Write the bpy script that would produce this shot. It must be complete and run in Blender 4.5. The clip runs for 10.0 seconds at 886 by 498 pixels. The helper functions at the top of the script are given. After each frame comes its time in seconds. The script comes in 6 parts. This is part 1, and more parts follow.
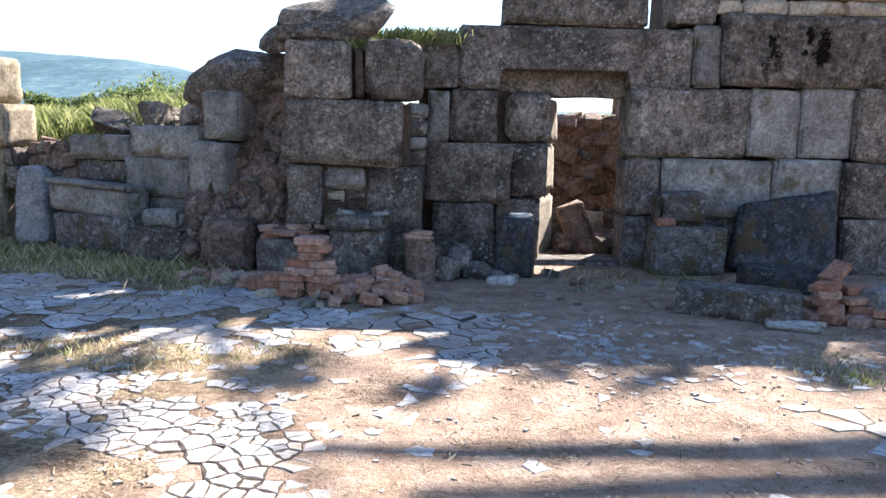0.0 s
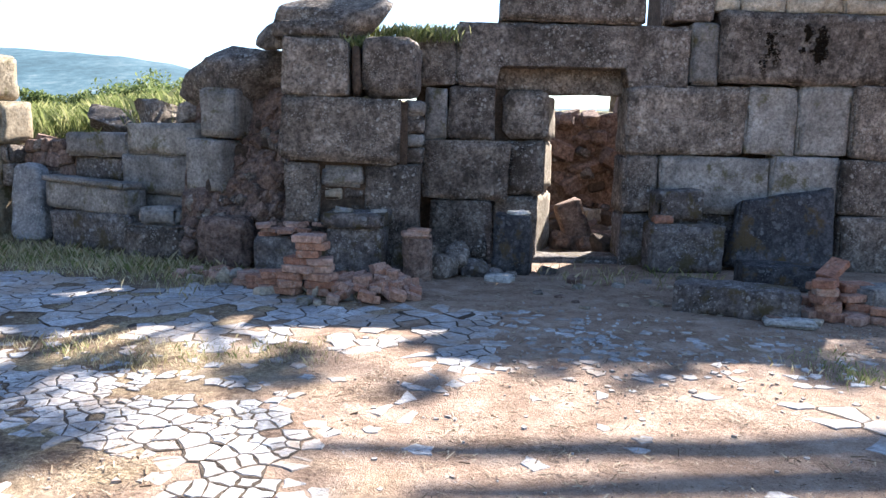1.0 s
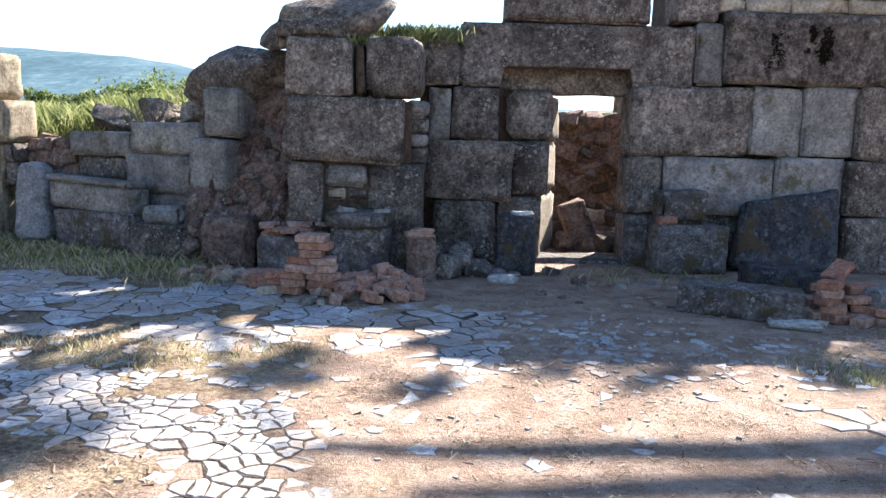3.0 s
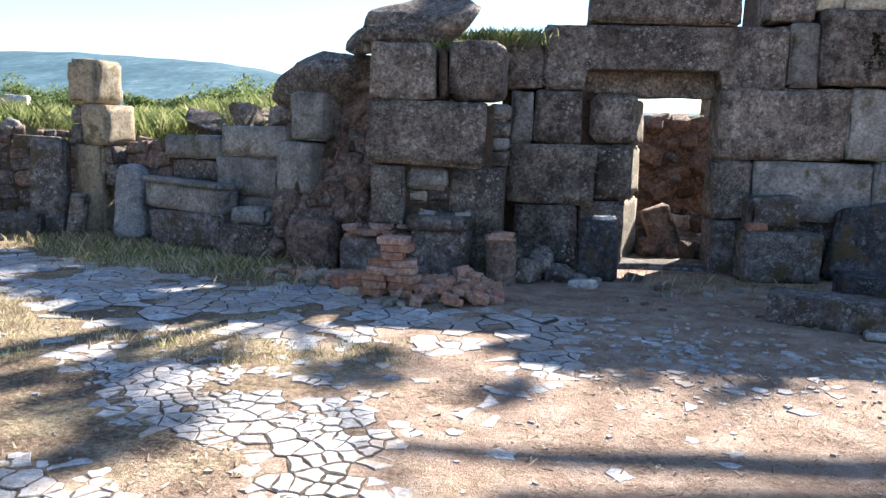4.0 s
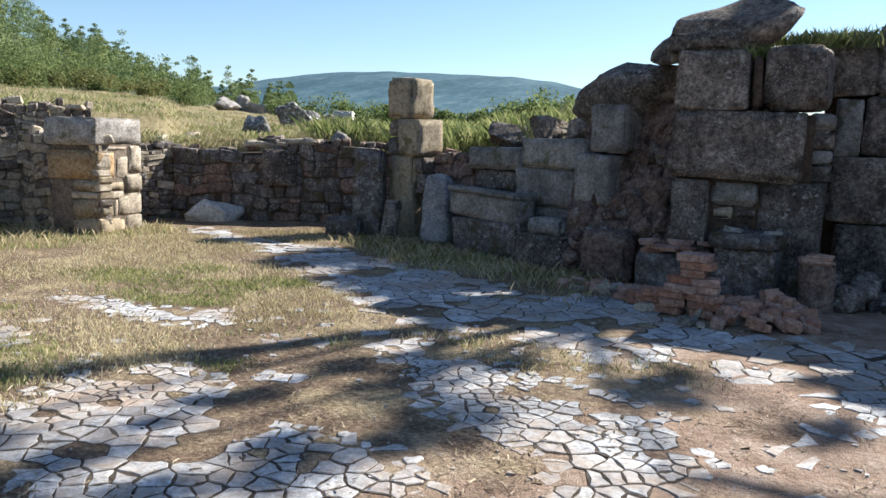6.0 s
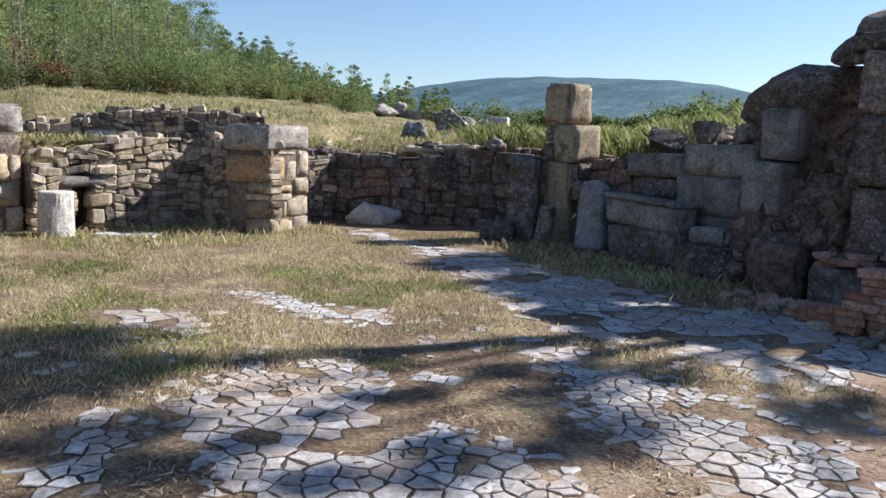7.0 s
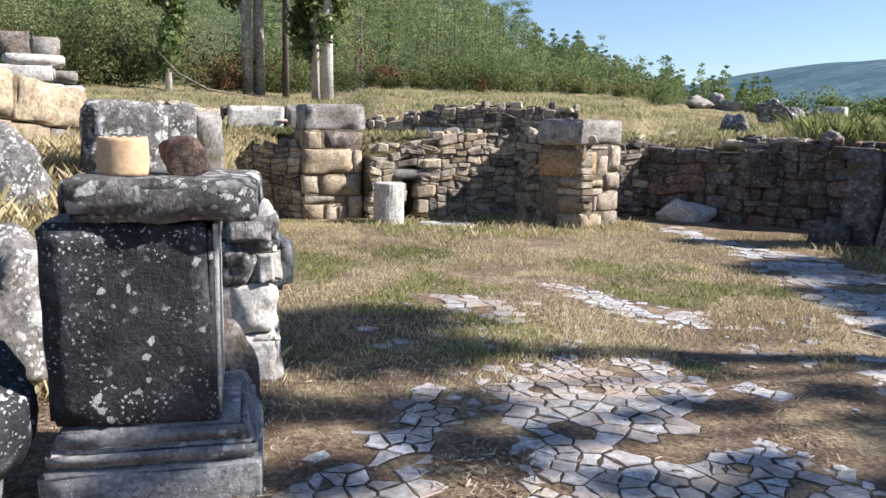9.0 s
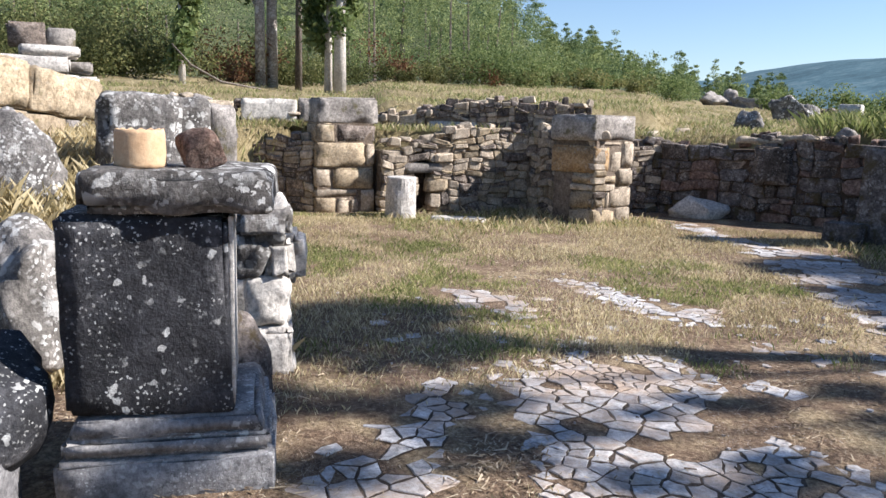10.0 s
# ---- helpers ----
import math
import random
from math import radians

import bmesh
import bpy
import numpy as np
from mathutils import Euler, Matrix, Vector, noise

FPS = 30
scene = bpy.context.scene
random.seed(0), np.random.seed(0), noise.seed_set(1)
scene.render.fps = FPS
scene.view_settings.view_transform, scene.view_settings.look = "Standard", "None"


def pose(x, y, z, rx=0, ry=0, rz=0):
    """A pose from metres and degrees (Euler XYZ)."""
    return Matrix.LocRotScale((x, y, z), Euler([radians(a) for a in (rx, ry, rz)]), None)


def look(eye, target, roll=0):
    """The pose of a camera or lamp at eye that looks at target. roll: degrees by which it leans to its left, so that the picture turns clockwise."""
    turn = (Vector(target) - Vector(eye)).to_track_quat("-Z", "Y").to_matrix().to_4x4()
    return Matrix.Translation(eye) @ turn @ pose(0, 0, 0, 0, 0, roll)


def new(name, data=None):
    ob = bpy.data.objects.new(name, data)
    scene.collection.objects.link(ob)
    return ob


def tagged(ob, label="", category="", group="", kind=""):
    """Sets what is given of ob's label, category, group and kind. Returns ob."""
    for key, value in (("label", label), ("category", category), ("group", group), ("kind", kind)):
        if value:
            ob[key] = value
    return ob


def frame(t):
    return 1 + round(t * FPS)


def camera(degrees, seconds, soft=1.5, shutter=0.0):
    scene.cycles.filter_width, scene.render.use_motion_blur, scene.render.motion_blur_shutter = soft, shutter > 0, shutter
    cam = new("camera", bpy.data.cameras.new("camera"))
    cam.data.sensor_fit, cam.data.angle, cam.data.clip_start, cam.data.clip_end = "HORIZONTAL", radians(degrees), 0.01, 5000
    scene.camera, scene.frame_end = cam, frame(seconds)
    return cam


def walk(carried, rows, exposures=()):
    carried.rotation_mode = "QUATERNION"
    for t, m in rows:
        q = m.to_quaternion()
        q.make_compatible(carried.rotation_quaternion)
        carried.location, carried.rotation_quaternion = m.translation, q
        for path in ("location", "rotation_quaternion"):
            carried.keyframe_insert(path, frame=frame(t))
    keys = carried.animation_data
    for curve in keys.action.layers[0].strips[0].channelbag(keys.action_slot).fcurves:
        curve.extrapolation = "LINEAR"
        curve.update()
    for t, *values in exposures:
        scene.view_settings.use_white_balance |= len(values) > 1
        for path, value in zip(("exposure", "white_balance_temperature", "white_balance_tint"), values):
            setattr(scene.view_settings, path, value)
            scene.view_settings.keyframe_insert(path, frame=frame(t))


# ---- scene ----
import collections

cam = camera(59.0, 10.0)
PATH = [
    (0, (0.012, -0.009, 1.537), (0.009, 1.972, 1.258), 1.3),
    (0.5, (0.009, -0.003, 1.544), (0.011, 1.977, 1.26), 1.3),
    (1, (0.007, -0.004, 1.54), (0.011, 1.976, 1.254), 1.3),
    (1.5, (0.019, 0.002, 1.535), (0.028, 1.981, 1.248), 1.3),
    (2, (0.005, 0.006, 1.537), (0.03, 1.985, 1.248), 1.4),
    (3.5, (-0.003, 0.009, 1.532), (-0.073, 1.988, 1.25), 1.6),
    (4, (-0.018, 0.004, 1.534), (-0.221, 1.974, 1.253), 1.5),
    (4.5, (-0.034, 0.003, 1.536), (-0.401, 1.95, 1.256), 1.4),
    (5, (-0.065, -0.003, 1.539), (-0.618, 1.899, 1.262), 1.3),
    (5.5, (-0.105, -0.009, 1.537), (-0.827, 1.837, 1.263), 1.4),
    (7, (-0.191, -0.068, 1.546), (-1.399, 1.503, 1.278), 1.6),
    (7.5, (-0.2, -0.084, 1.551), (-1.562, 1.356, 1.281), 1.5),
    (8, (-0.22, -0.114, 1.557), (-1.738, 1.159, 1.28), 1.3),
    (8.5, (-0.248, -0.129, 1.557), (-1.884, 0.985, 1.268), 1.1),
    (9, (-0.28, -0.151, 1.556), (-1.983, 0.853, 1.255), 1.1),
    (9.5, (-0.279, -0.175, 1.562), (-1.995, 0.805, 1.252), 1.3),
    (10, (-0.29, -0.165, 1.558), (-2.004, 0.815, 1.242), 1.6),
]
EXPOSURES = [(0.0, 2.22, 6080, 13), (3.5, 2.12, 6050, 12), (5.5, 1.47, 6000, 7), (7.0, 1.02, 5930, 12), (8.5, 1.15, 5900, 13), (10.0, 1.18, 5950, 14)]
walk(cam, [(t, look(eye, target, roll)) for t, eye, target, roll in PATH], EXPOSURES)

# ---- sky and sun ----
SUN_EL, SUN_AZ = 38.0, 32.7                      # degrees; azimuth from +y towards +x
SUN_DIR = Vector((math.cos(radians(SUN_EL)) * math.sin(radians(SUN_AZ)),
                  math.cos(radians(SUN_EL)) * math.cos(radians(SUN_AZ)), math.sin(radians(SUN_EL))))
world = bpy.data.worlds.new("sky")
scene.world = world
world.use_nodes = True
wt = world.node_tree
sky = wt.nodes.new("ShaderNodeTexSky")
sky.sky_type, sky.sun_disc = "NISHITA", False
sky.sun_elevation, sky.sun_rotation = radians(SUN_EL), radians(SUN_AZ)
sky.air_density, sky.dust_density, sky.ozone_density = 1.0, 0.2, 2.5
wt.links.new(sky.outputs[0], wt.nodes["Background"].inputs[0])
wt.nodes["Background"].inputs[1].default_value = 0.066
sun_data = bpy.data.lights.new("sun", "SUN")
sun_data.energy, sun_data.angle, sun_data.color = 5.0, radians(0.6), (1.0, 0.93, 0.82)
sun = new("sun", sun_data)
sun.matrix_world = look(SUN_DIR * 60, (0, 0, 0))

# ---- materials ----
def nodes_of(name, rough=0.9):
    m = bpy.data.materials.new(name)
    m.use_nodes = True
    nt = m.node_tree
    b = nt.nodes["Principled BSDF"]
    b.inputs["Roughness"].default_value = rough
    b.inputs["Specular IOR Level"].default_value = 0.25
    return m, nt, b


def place_of(nt, shift=True):
    """World position, moved by a random amount for each object."""
    geo = nt.nodes.new("ShaderNodeNewGeometry")
    if not shift:
        return geo.outputs["Position"]
    info = nt.nodes.new("ShaderNodeObjectInfo")
    add = nt.nodes.new("ShaderNodeVectorMath")
    add.operation = "MULTIPLY_ADD"
    add.inputs[1].default_value = (31, 17, 23)
    nt.links.new(info.outputs["Random"], add.inputs[0])
    nt.links.new(geo.outputs["Position"], add.inputs[2])
    return add.outputs[0]


def noise_of(nt, vec, scale, detail=5.0, rough=0.6, stretch=None):
    if stretch:
        mul = nt.nodes.new("ShaderNodeVectorMath")
        mul.operation = "MULTIPLY"
        mul.inputs[1].default_value = stretch
        nt.links.new(vec, mul.inputs[0])
        vec = mul.outputs[0]
    n = nt.nodes.new("ShaderNodeTexNoise")
    n.inputs["Scale"].default_value = scale
    n.inputs["Detail"].default_value = detail
    n.inputs["Roughness"].default_value = rough
    nt.links.new(vec, n.inputs["Vector"])
    return n.outputs["Fac"]


def ramp_of(nt, fac, stops):
    r = nt.nodes.new("ShaderNodeValToRGB")
    while len(r.color_ramp.elements) < len(stops):
        r.color_ramp.elements.new(0.5)
    for e, (p, c) in zip(r.color_ramp.elements, stops):
        e.position = p
        e.color = (c, c, c, 1) if isinstance(c, (int, float)) else (*c, 1)
    nt.links.new(fac, r.inputs[0])
    return r.outputs[0]


def mix_of(nt, fac, a, b, mode="MIX"):
    m = nt.nodes.new("ShaderNodeMix")
    m.data_type, m.blend_type = "RGBA", mode
    for sock, v in ((m.inputs["Factor"], fac), (m.inputs["A"], a), (m.inputs["B"], b)):
        if isinstance(v, (int, float)):
            sock.default_value = v
        elif isinstance(v, tuple):
            sock.default_value = (*v, 1)
        else:
            nt.links.new(v, sock)
    return m.outputs["Result"]


def bump_of(nt, b, height, strength, dist=0.02):
    n = nt.nodes.new("ShaderNodeBump")
    n.inputs["Strength"].default_value, n.inputs["Distance"].default_value = strength, dist
    nt.links.new(height, n.inputs["Height"])
    nt.links.new(n.outputs[0], b.inputs["Normal"])


def spots_of(nt, vec, scale, edge, soft=0.06):
    """Round blotches: 1 inside, 0 outside."""
    wob = nt.nodes.new("ShaderNodeTexNoise")
    wob.inputs["Scale"].default_value = scale * 1.7
    nt.links.new(vec, wob.inputs["Vector"])
    add = nt.nodes.new("ShaderNodeVectorMath")
    add.operation = "MULTIPLY_ADD"
    add.inputs[1].default_value = (1.0 / scale,) * 3
    nt.links.new(wob.outputs["Color"], add.inputs[0])
    nt.links.new(vec, add.inputs[2])
    v = nt.nodes.new("ShaderNodeTexVoronoi")
    v.inputs["Scale"].default_value = scale
    nt.links.new(add.outputs[0], v.inputs["Vector"])
    return ramp_of(nt, v.outputs["Distance"], [(max(edge - soft, 0), 1.0), (edge, 0.0)])


def stone(name, dark, mid, light, lichen=(0.5, 0.5, 0.46), spots=0.5, moss=0.0, tint=0.35, grain=9.0, rough=0.92, spot_edge=0.3, spot_scale=11.0, bump=0.6, mottle=0.45, moss_colour=(0.10, 0.085, 0.03), where=(0.42, 0.62), each_of=None, dust=0.0, island=False):
    m, nt, b = nodes_of(name, rough)
    vec = place_of(nt)
    big = noise_of(nt, vec, 1.7, 4)
    fine = noise_of(nt, vec, grain, 8, 0.72)
    base = ramp_of(nt, fine, [(0.3, dark), (0.5, mid), (0.72, light)])
    tone = ramp_of(nt, big, [(0.3, 1.0 - tint), (0.7, 1.0 + 0.15 * tint)])
    col = mix_of(nt, 1.0, base, tone, "MULTIPLY")
    col = mix_of(nt, 1.0, col, ramp_of(nt, noise_of(nt, vec, 26.0, 6, 0.8), [(0.36, 1.0 - mottle), (0.5, 1.0), (0.64, 1.0 + 0.9 * mottle)]), "MULTIPLY")
    info = nt.nodes.new("ShaderNodeObjectInfo")
    geo = nt.nodes.new("ShaderNodeNewGeometry")
    chance = info.outputs["Random"]
    if island:
        both = nt.nodes.new("ShaderNodeMath")
        nt.links.new(chance, both.inputs[0])
        nt.links.new(geo.outputs["Random Per Island"], both.inputs[1])
        part_of = nt.nodes.new("ShaderNodeMath")
        part_of.operation = "FRACT"
        nt.links.new(both.outputs[0], part_of.inputs[0])
        chance = part_of.outputs[0]
    each = ramp_of(nt, chance, each_of or [(0.0, (0.78, 0.74, 0.71)), (0.5, (1.02, 0.97, 0.94)), (1.0, (1.2, 1.13, 1.06))])
    col = mix_of(nt, 1.0, col, each, "MULTIPLY")
    if spots:
        where = ramp_of(nt, noise_of(nt, vec, 2.6, 3), [(where[0], 0.0), (where[1], 1.0)])
        s = mix_of(nt, 1.0, spots_of(nt, vec, spot_scale, spot_edge), where, "MULTIPLY")
        s2 = mix_of(nt, 1.0, spots_of(nt, vec, spot_scale * 3.1, spot_edge), ramp_of(nt, noise_of(nt, vec, 4.3, 3), [(0.45, 0.0), (0.6, 1.0)]), "MULTIPLY")
        s = mix_of(nt, 1.0, s, s2, "LIGHTEN")
        col = mix_of(nt, mix_of(nt, 1.0, s, (spots, spots, spots), "MULTIPLY"), col, lichen)
    if moss:
        mm = ramp_of(nt, noise_of(nt, vec, 3.1, 6, 0.7), [(0.60 - 0.1 * moss, 0.0), (0.68 - 0.1 * moss, 0.8)])
        col = mix_of(nt, mm, col, moss_colour)
    if dust:
        wide = mix_of(nt, 0.45, noise_of(nt, place_of(nt, False), 1.1, 4, 0.6), noise_of(nt, place_of(nt, False), 6.5, 6, 0.7))
        earthy = ramp_of(nt, noise_of(nt, vec, 30.0, 5, 0.7), [(0.3, (0.26, 0.18, 0.125)), (0.7, (0.46, 0.355, 0.265))])
        col = mix_of(nt, ramp_of(nt, wide, [(0.45, 0.0), (0.60, dust)]), col, earthy)
    nt.links.new(col, b.inputs["Base Color"])
    pits = noise_of(nt, vec, 38.0, 5, 0.75)
    h = mix_of(nt, 0.4, fine, pits)
    bump_of(nt, b, h, bump, 0.045)
    return m


ASHLAR = stone("weathered_stone", (0.080, 0.064, 0.054), (0.225, 0.190, 0.164), (0.45, 0.395, 0.34), lichen=(0.54, 0.50, 0.445), spots=0.6, moss=0.3, moss_colour=(0.055, 0.042, 0.032), grain=8.0, bump=1.0, spot_scale=14.0, mottle=0.7, tint=0.7)
ASHLAR_STREAK = stone("moss_streaked_stone", (0.065, 0.052, 0.044), (0.165, 0.14, 0.122), (0.34, 0.30, 0.26), lichen=(0.40, 0.36, 0.315), spots=0.45, moss=0.5, moss_colour=(0.03, 0.022, 0.016), bump=1.0, mottle=0.7, tint=0.6)
ASHLAR_PALE = stone("pale_stone", (0.18, 0.17, 0.16), (0.32, 0.305, 0.287), (0.46, 0.445, 0.42), lichen=(0.10, 0.09, 0.08), spots=0.6, moss=0.35, tint=0.5, grain=6.0, bump=0.8, spot_scale=17.0, mottle=0.45)
ASHLAR_DARK = stone("dark_mossy_stone", (0.060, 0.053, 0.051), (0.15, 0.134, 0.128), (0.33, 0.305, 0.285), lichen=(0.46, 0.44, 0.42), spots=0.6, moss=0.75, moss_colour=(0.085, 0.062, 0.022), bump=0.9, mottle=0.55)
ASHLAR_WARM = stone("warm_stone", (0.20, 0.155, 0.10), (0.36, 0.30, 0.21), (0.50, 0.44, 0.33), spots=0.4, lichen=(0.2, 0.18, 0.15), moss=0.1)
RUBBLE = stone("rubble_stone", (0.24, 0.20, 0.15), (0.42, 0.365, 0.285), (0.58, 0.52, 0.43), spots=0.35, lichen=(0.42, 0.40, 0.35))
RUBBLE_OCHRE = stone("ochre_stone", (0.22, 0.14, 0.07), (0.40, 0.275, 0.145), (0.52, 0.41, 0.26), spots=0.35, tint=0.5)
SLATE = stone("dark_slab_stone", (0.026, 0.027, 0.031), (0.068, 0.068, 0.074), (0.16, 0.158, 0.162), lichen=(0.3, 0.3, 0.29), spots=0.4, moss=0.7, moss_colour=(0.10, 0.065, 0.025), bump=0.9)
PALE_MARBLE = stone("pale_marble", (0.38, 0.37, 0.35), (0.56, 0.55, 0.52), (0.70, 0.69, 0.66), lichen=(0.16, 0.16, 0.16), spots=0.4, tint=0.3)
ALTAR = stone("dark_marble", (0.014, 0.015, 0.019), (0.044, 0.047, 0.055), (0.17, 0.175, 0.19), lichen=(0.56, 0.56, 0.54), spots=0.9, grain=4.0, rough=0.6, spot_edge=0.28, spot_scale=15.0, bump=0.8, tint=0.7, where=(0.50, 0.62))
GREY_MARBLE = stone("grey_marble", (0.10, 0.105, 0.115), (0.22, 0.225, 0.235), (0.40, 0.40, 0.40), lichen=(0.6, 0.6, 0.58), spots=0.6, grain=5.0, rough=0.65, spot_scale=18.0, bump=0.45)
STONE_LICHEN = stone("lichened_stone", (0.07, 0.068, 0.066), (0.18, 0.175, 0.168), (0.36, 0.35, 0.335), lichen=(0.62, 0.61, 0.58), spots=0.85, tint=0.5, grain=5.0, spot_scale=9.0, spot_edge=0.4, bump=0.8)
BRICK = stone("fired_brick", (0.27, 0.155, 0.115), (0.43, 0.265, 0.20), (0.56, 0.40, 0.325), lichen=(0.5, 0.42, 0.36), spots=0.4, tint=0.3, grain=16, bump=0.4, each_of=[(0.0, (0.78, 0.60, 0.52)), (0.35, (1.0, 0.86, 0.74)), (0.7, (1.0, 1.0, 1.0)), (1.0, (1.25, 1.28, 1.25))])
CLAY = stone("pale_clay", (0.5, 0.34, 0.2), (0.62, 0.44, 0.27), (0.70, 0.54, 0.36), spots=0.0, tint=0.15, grain=20, bump=0.2, mottle=0.1)
MORTAR = stone("earth_mortar", (0.10, 0.078, 0.058), (0.19, 0.155, 0.12), (0.29, 0.25, 0.2), spots=0.0, grain=9.0, bump=1.0)
JOINT = stone("joint_soil", (0.035, 0.028, 0.022), (0.085, 0.066, 0.050), (0.17, 0.135, 0.10), spots=0.0, grain=14.0, bump=0.8)
FILL = stone("earth_fill", (0.045, 0.032, 0.024), (0.10, 0.072, 0.053), (0.17, 0.125, 0.092), spots=0.0, grain=7.0, bump=1.0)
MOUND = stone("earth_mound", (0.085, 0.055, 0.045), (0.225, 0.155, 0.125), (0.39, 0.30, 0.245), spots=0.25, lichen=(0.40, 0.36, 0.32), grain=12.0, bump=1.0, mottle=0.6)


def ground_material():
    m, nt, b = nodes_of("bare_ground", 0.97)
    vec = place_of(nt, False)
    big = noise_of(nt, vec, 0.55, 4, 0.6)
    mid = noise_of(nt, vec, 3.2, 6, 0.65)
    patchy = noise_of(nt, vec, 1.5, 6, 0.68)
    fine = noise_of(nt, vec, 28.0, 6, 0.75)
    # bare reddish earth towards the great wall, dry turf in the west of the court
    earth = ramp_of(nt, mid, [(0.3, (0.22, 0.138, 0.092)), (0.5, (0.38, 0.262, 0.188)), (0.72, (0.55, 0.42, 0.325))])
    straw = ramp_of(nt, fine, [(0.3, (0.20, 0.145, 0.08)), (0.5, (0.36, 0.275, 0.16)), (0.7, (0.54, 0.44, 0.285))])
    sep = nt.nodes.new("ShaderNodeSeparateXYZ")
    nt.links.new(vec, sep.inputs[0])
    span = nt.nodes.new("ShaderNodeMapRange")
    span.inputs["From Min"].default_value, span.inputs["From Max"].default_value = -3.0, 0.6
    span.inputs["To Min"].default_value, span.inputs["To Max"].default_value = 0.16, -0.20
    nt.links.new(sep.outputs["X"], span.inputs["Value"])
    add = nt.nodes.new("ShaderNodeMath")
    nt.links.new(big, add.inputs[0])
    nt.links.new(span.outputs[0], add.inputs[1])
    col = mix_of(nt, ramp_of(nt, add.outputs[0], [(0.42, 0.0), (0.58, 1.0)]), earth, straw)
    humus = ramp_of(nt, fine, [(0.3, (0.070, 0.042, 0.028)), (0.5, (0.165, 0.105, 0.068)), (0.72, (0.36, 0.26, 0.175))])
    wear = nt.nodes.new("ShaderNodeMath")
    wear.operation = "MULTIPLY_ADD"
    wear.inputs[1].default_value = 0.55
    nt.links.new(span.outputs[0], wear.inputs[0])
    nt.links.new(patchy, wear.inputs[2])
    col = mix_of(nt, ramp_of(nt, wear.outputs[0], [(0.465, 0.0), (0.60, 0.88)]), col, humus)
    col = mix_of(nt, 1.0, col, ramp_of(nt, fine, [(0.3, 0.68), (0.7, 1.15)]), "MULTIPLY")
    peb = spots_of(nt, vec, 30.0, 0.22, 0.08)
    peb = mix_of(nt, 1.0, peb, ramp_of(nt, noise_of(nt, vec, 1.9, 3), [(0.5, 0.0), (0.65, 0.75)]), "MULTIPLY")
    col = mix_of(nt, peb, col, (0.54, 0.51, 0.47))
    grit = mix_of(nt, 1.0, spots_of(nt, vec, 75.0, 0.26, 0.1), ramp_of(nt, noise_of(nt, vec, 3.7, 4), [(0.45, 0.0), (0.62, 0.7)]), "MULTIPLY")
    col = mix_of(nt, grit, col, (0.50, 0.45, 0.40))
    debris = mix_of(nt, 1.0, ramp_of(nt, noise_of(nt, vec, 85.0, 3, 0.8), [(0.55, 0.0), (0.64, 0.85)]), ramp_of(nt, noise_of(nt, vec, 1.4, 4), [(0.36, 0.3), (0.54, 1.0)]), "MULTIPLY")
    col = mix_of(nt, debris, col, (0.10, 0.062, 0.04))
    nt.links.new(col, b.inputs["Base Color"])
    bump_of(nt, b, mix_of(nt, 0.5, fine, mid), 1.0, 0.06)
    return m


def cover_material(name, stops, scale, grain, bump=0.8, dist=0.2, stretch=None):
    m, nt, b = nodes_of(name, 0.97)
    vec = place_of(nt, False)
    f = mix_of(nt, 0.5, noise_of(nt, vec, scale, 6, 0.65, stretch), noise_of(nt, vec, grain, 6, 0.75, stretch))
    nt.links.new(ramp_of(nt, f, stops), b.inputs["Base Color"])
    bump_of(nt, b, f, bump, dist)
    return m


def leaf_material(name, a, c, d, through_light=0.45):
    m, nt, b = nodes_of(name, 0.7)
    geo = nt.nodes.new("ShaderNodeNewGeometry")
    big = mix_of(nt, 0.5, noise_of(nt, geo.outputs["Position"], 0.42, 4, 0.65), noise_of(nt, geo.outputs["Position"], 0.13, 3, 0.6))
    mixed = mix_of(nt, 0.72, geo.outputs["Random Per Island"], big)
    col = ramp_of(nt, mixed, [(0.38, a), (0.5, c), (0.62, d)])
    nt.links.new(col, b.inputs["Base Color"])
    tr = nt.nodes.new("ShaderNodeBsdfTranslucent")
    nt.links.new(col, tr.inputs["Color"])
    ms = nt.nodes.new("ShaderNodeMixShader")
    ms.inputs[0].default_value = through_light
    nt.links.new(b.outputs[0], ms.inputs[1])
    nt.links.new(tr.outputs[0], ms.inputs[2])
    nt.links.new(ms.outputs[0], nt.nodes["Material Output"].inputs["Surface"])
    return m


EARTH = ground_material()
BLACK_MOSS = cover_material("black_moss", [(0.35, (0.014, 0.010, 0.007)), (0.6, (0.050, 0.034, 0.022))], 9.0, 60.0, 1.0, 0.02)
MEADOW = cover_material("meadow", [(0.35, (0.11, 0.088, 0.044)), (0.5, (0.23, 0.185, 0.095)), (0.65, (0.36, 0.295, 0.17))], 0.9, 9.0)
FOREST_FLOOR = cover_material("forest_floor", [(0.35, (0.03, 0.042, 0.018)), (0.6, (0.09, 0.10, 0.045)), (0.7, (0.2, 0.17, 0.1))], 0.15, 1.2)
# wooded hill with the blue of distance haze put into its colour
HAZE_HILL = cover_material("hazy_wooded_hill", [(0.38, (0.018, 0.052, 0.070)), (0.50, (0.040, 0.092, 0.118)), (0.58, (0.075, 0.125, 0.145)), (0.68, (0.20, 0.235, 0.25))], 0.012, 0.09, 0.4, 5.0, (1.0, 0.16, 2.0))
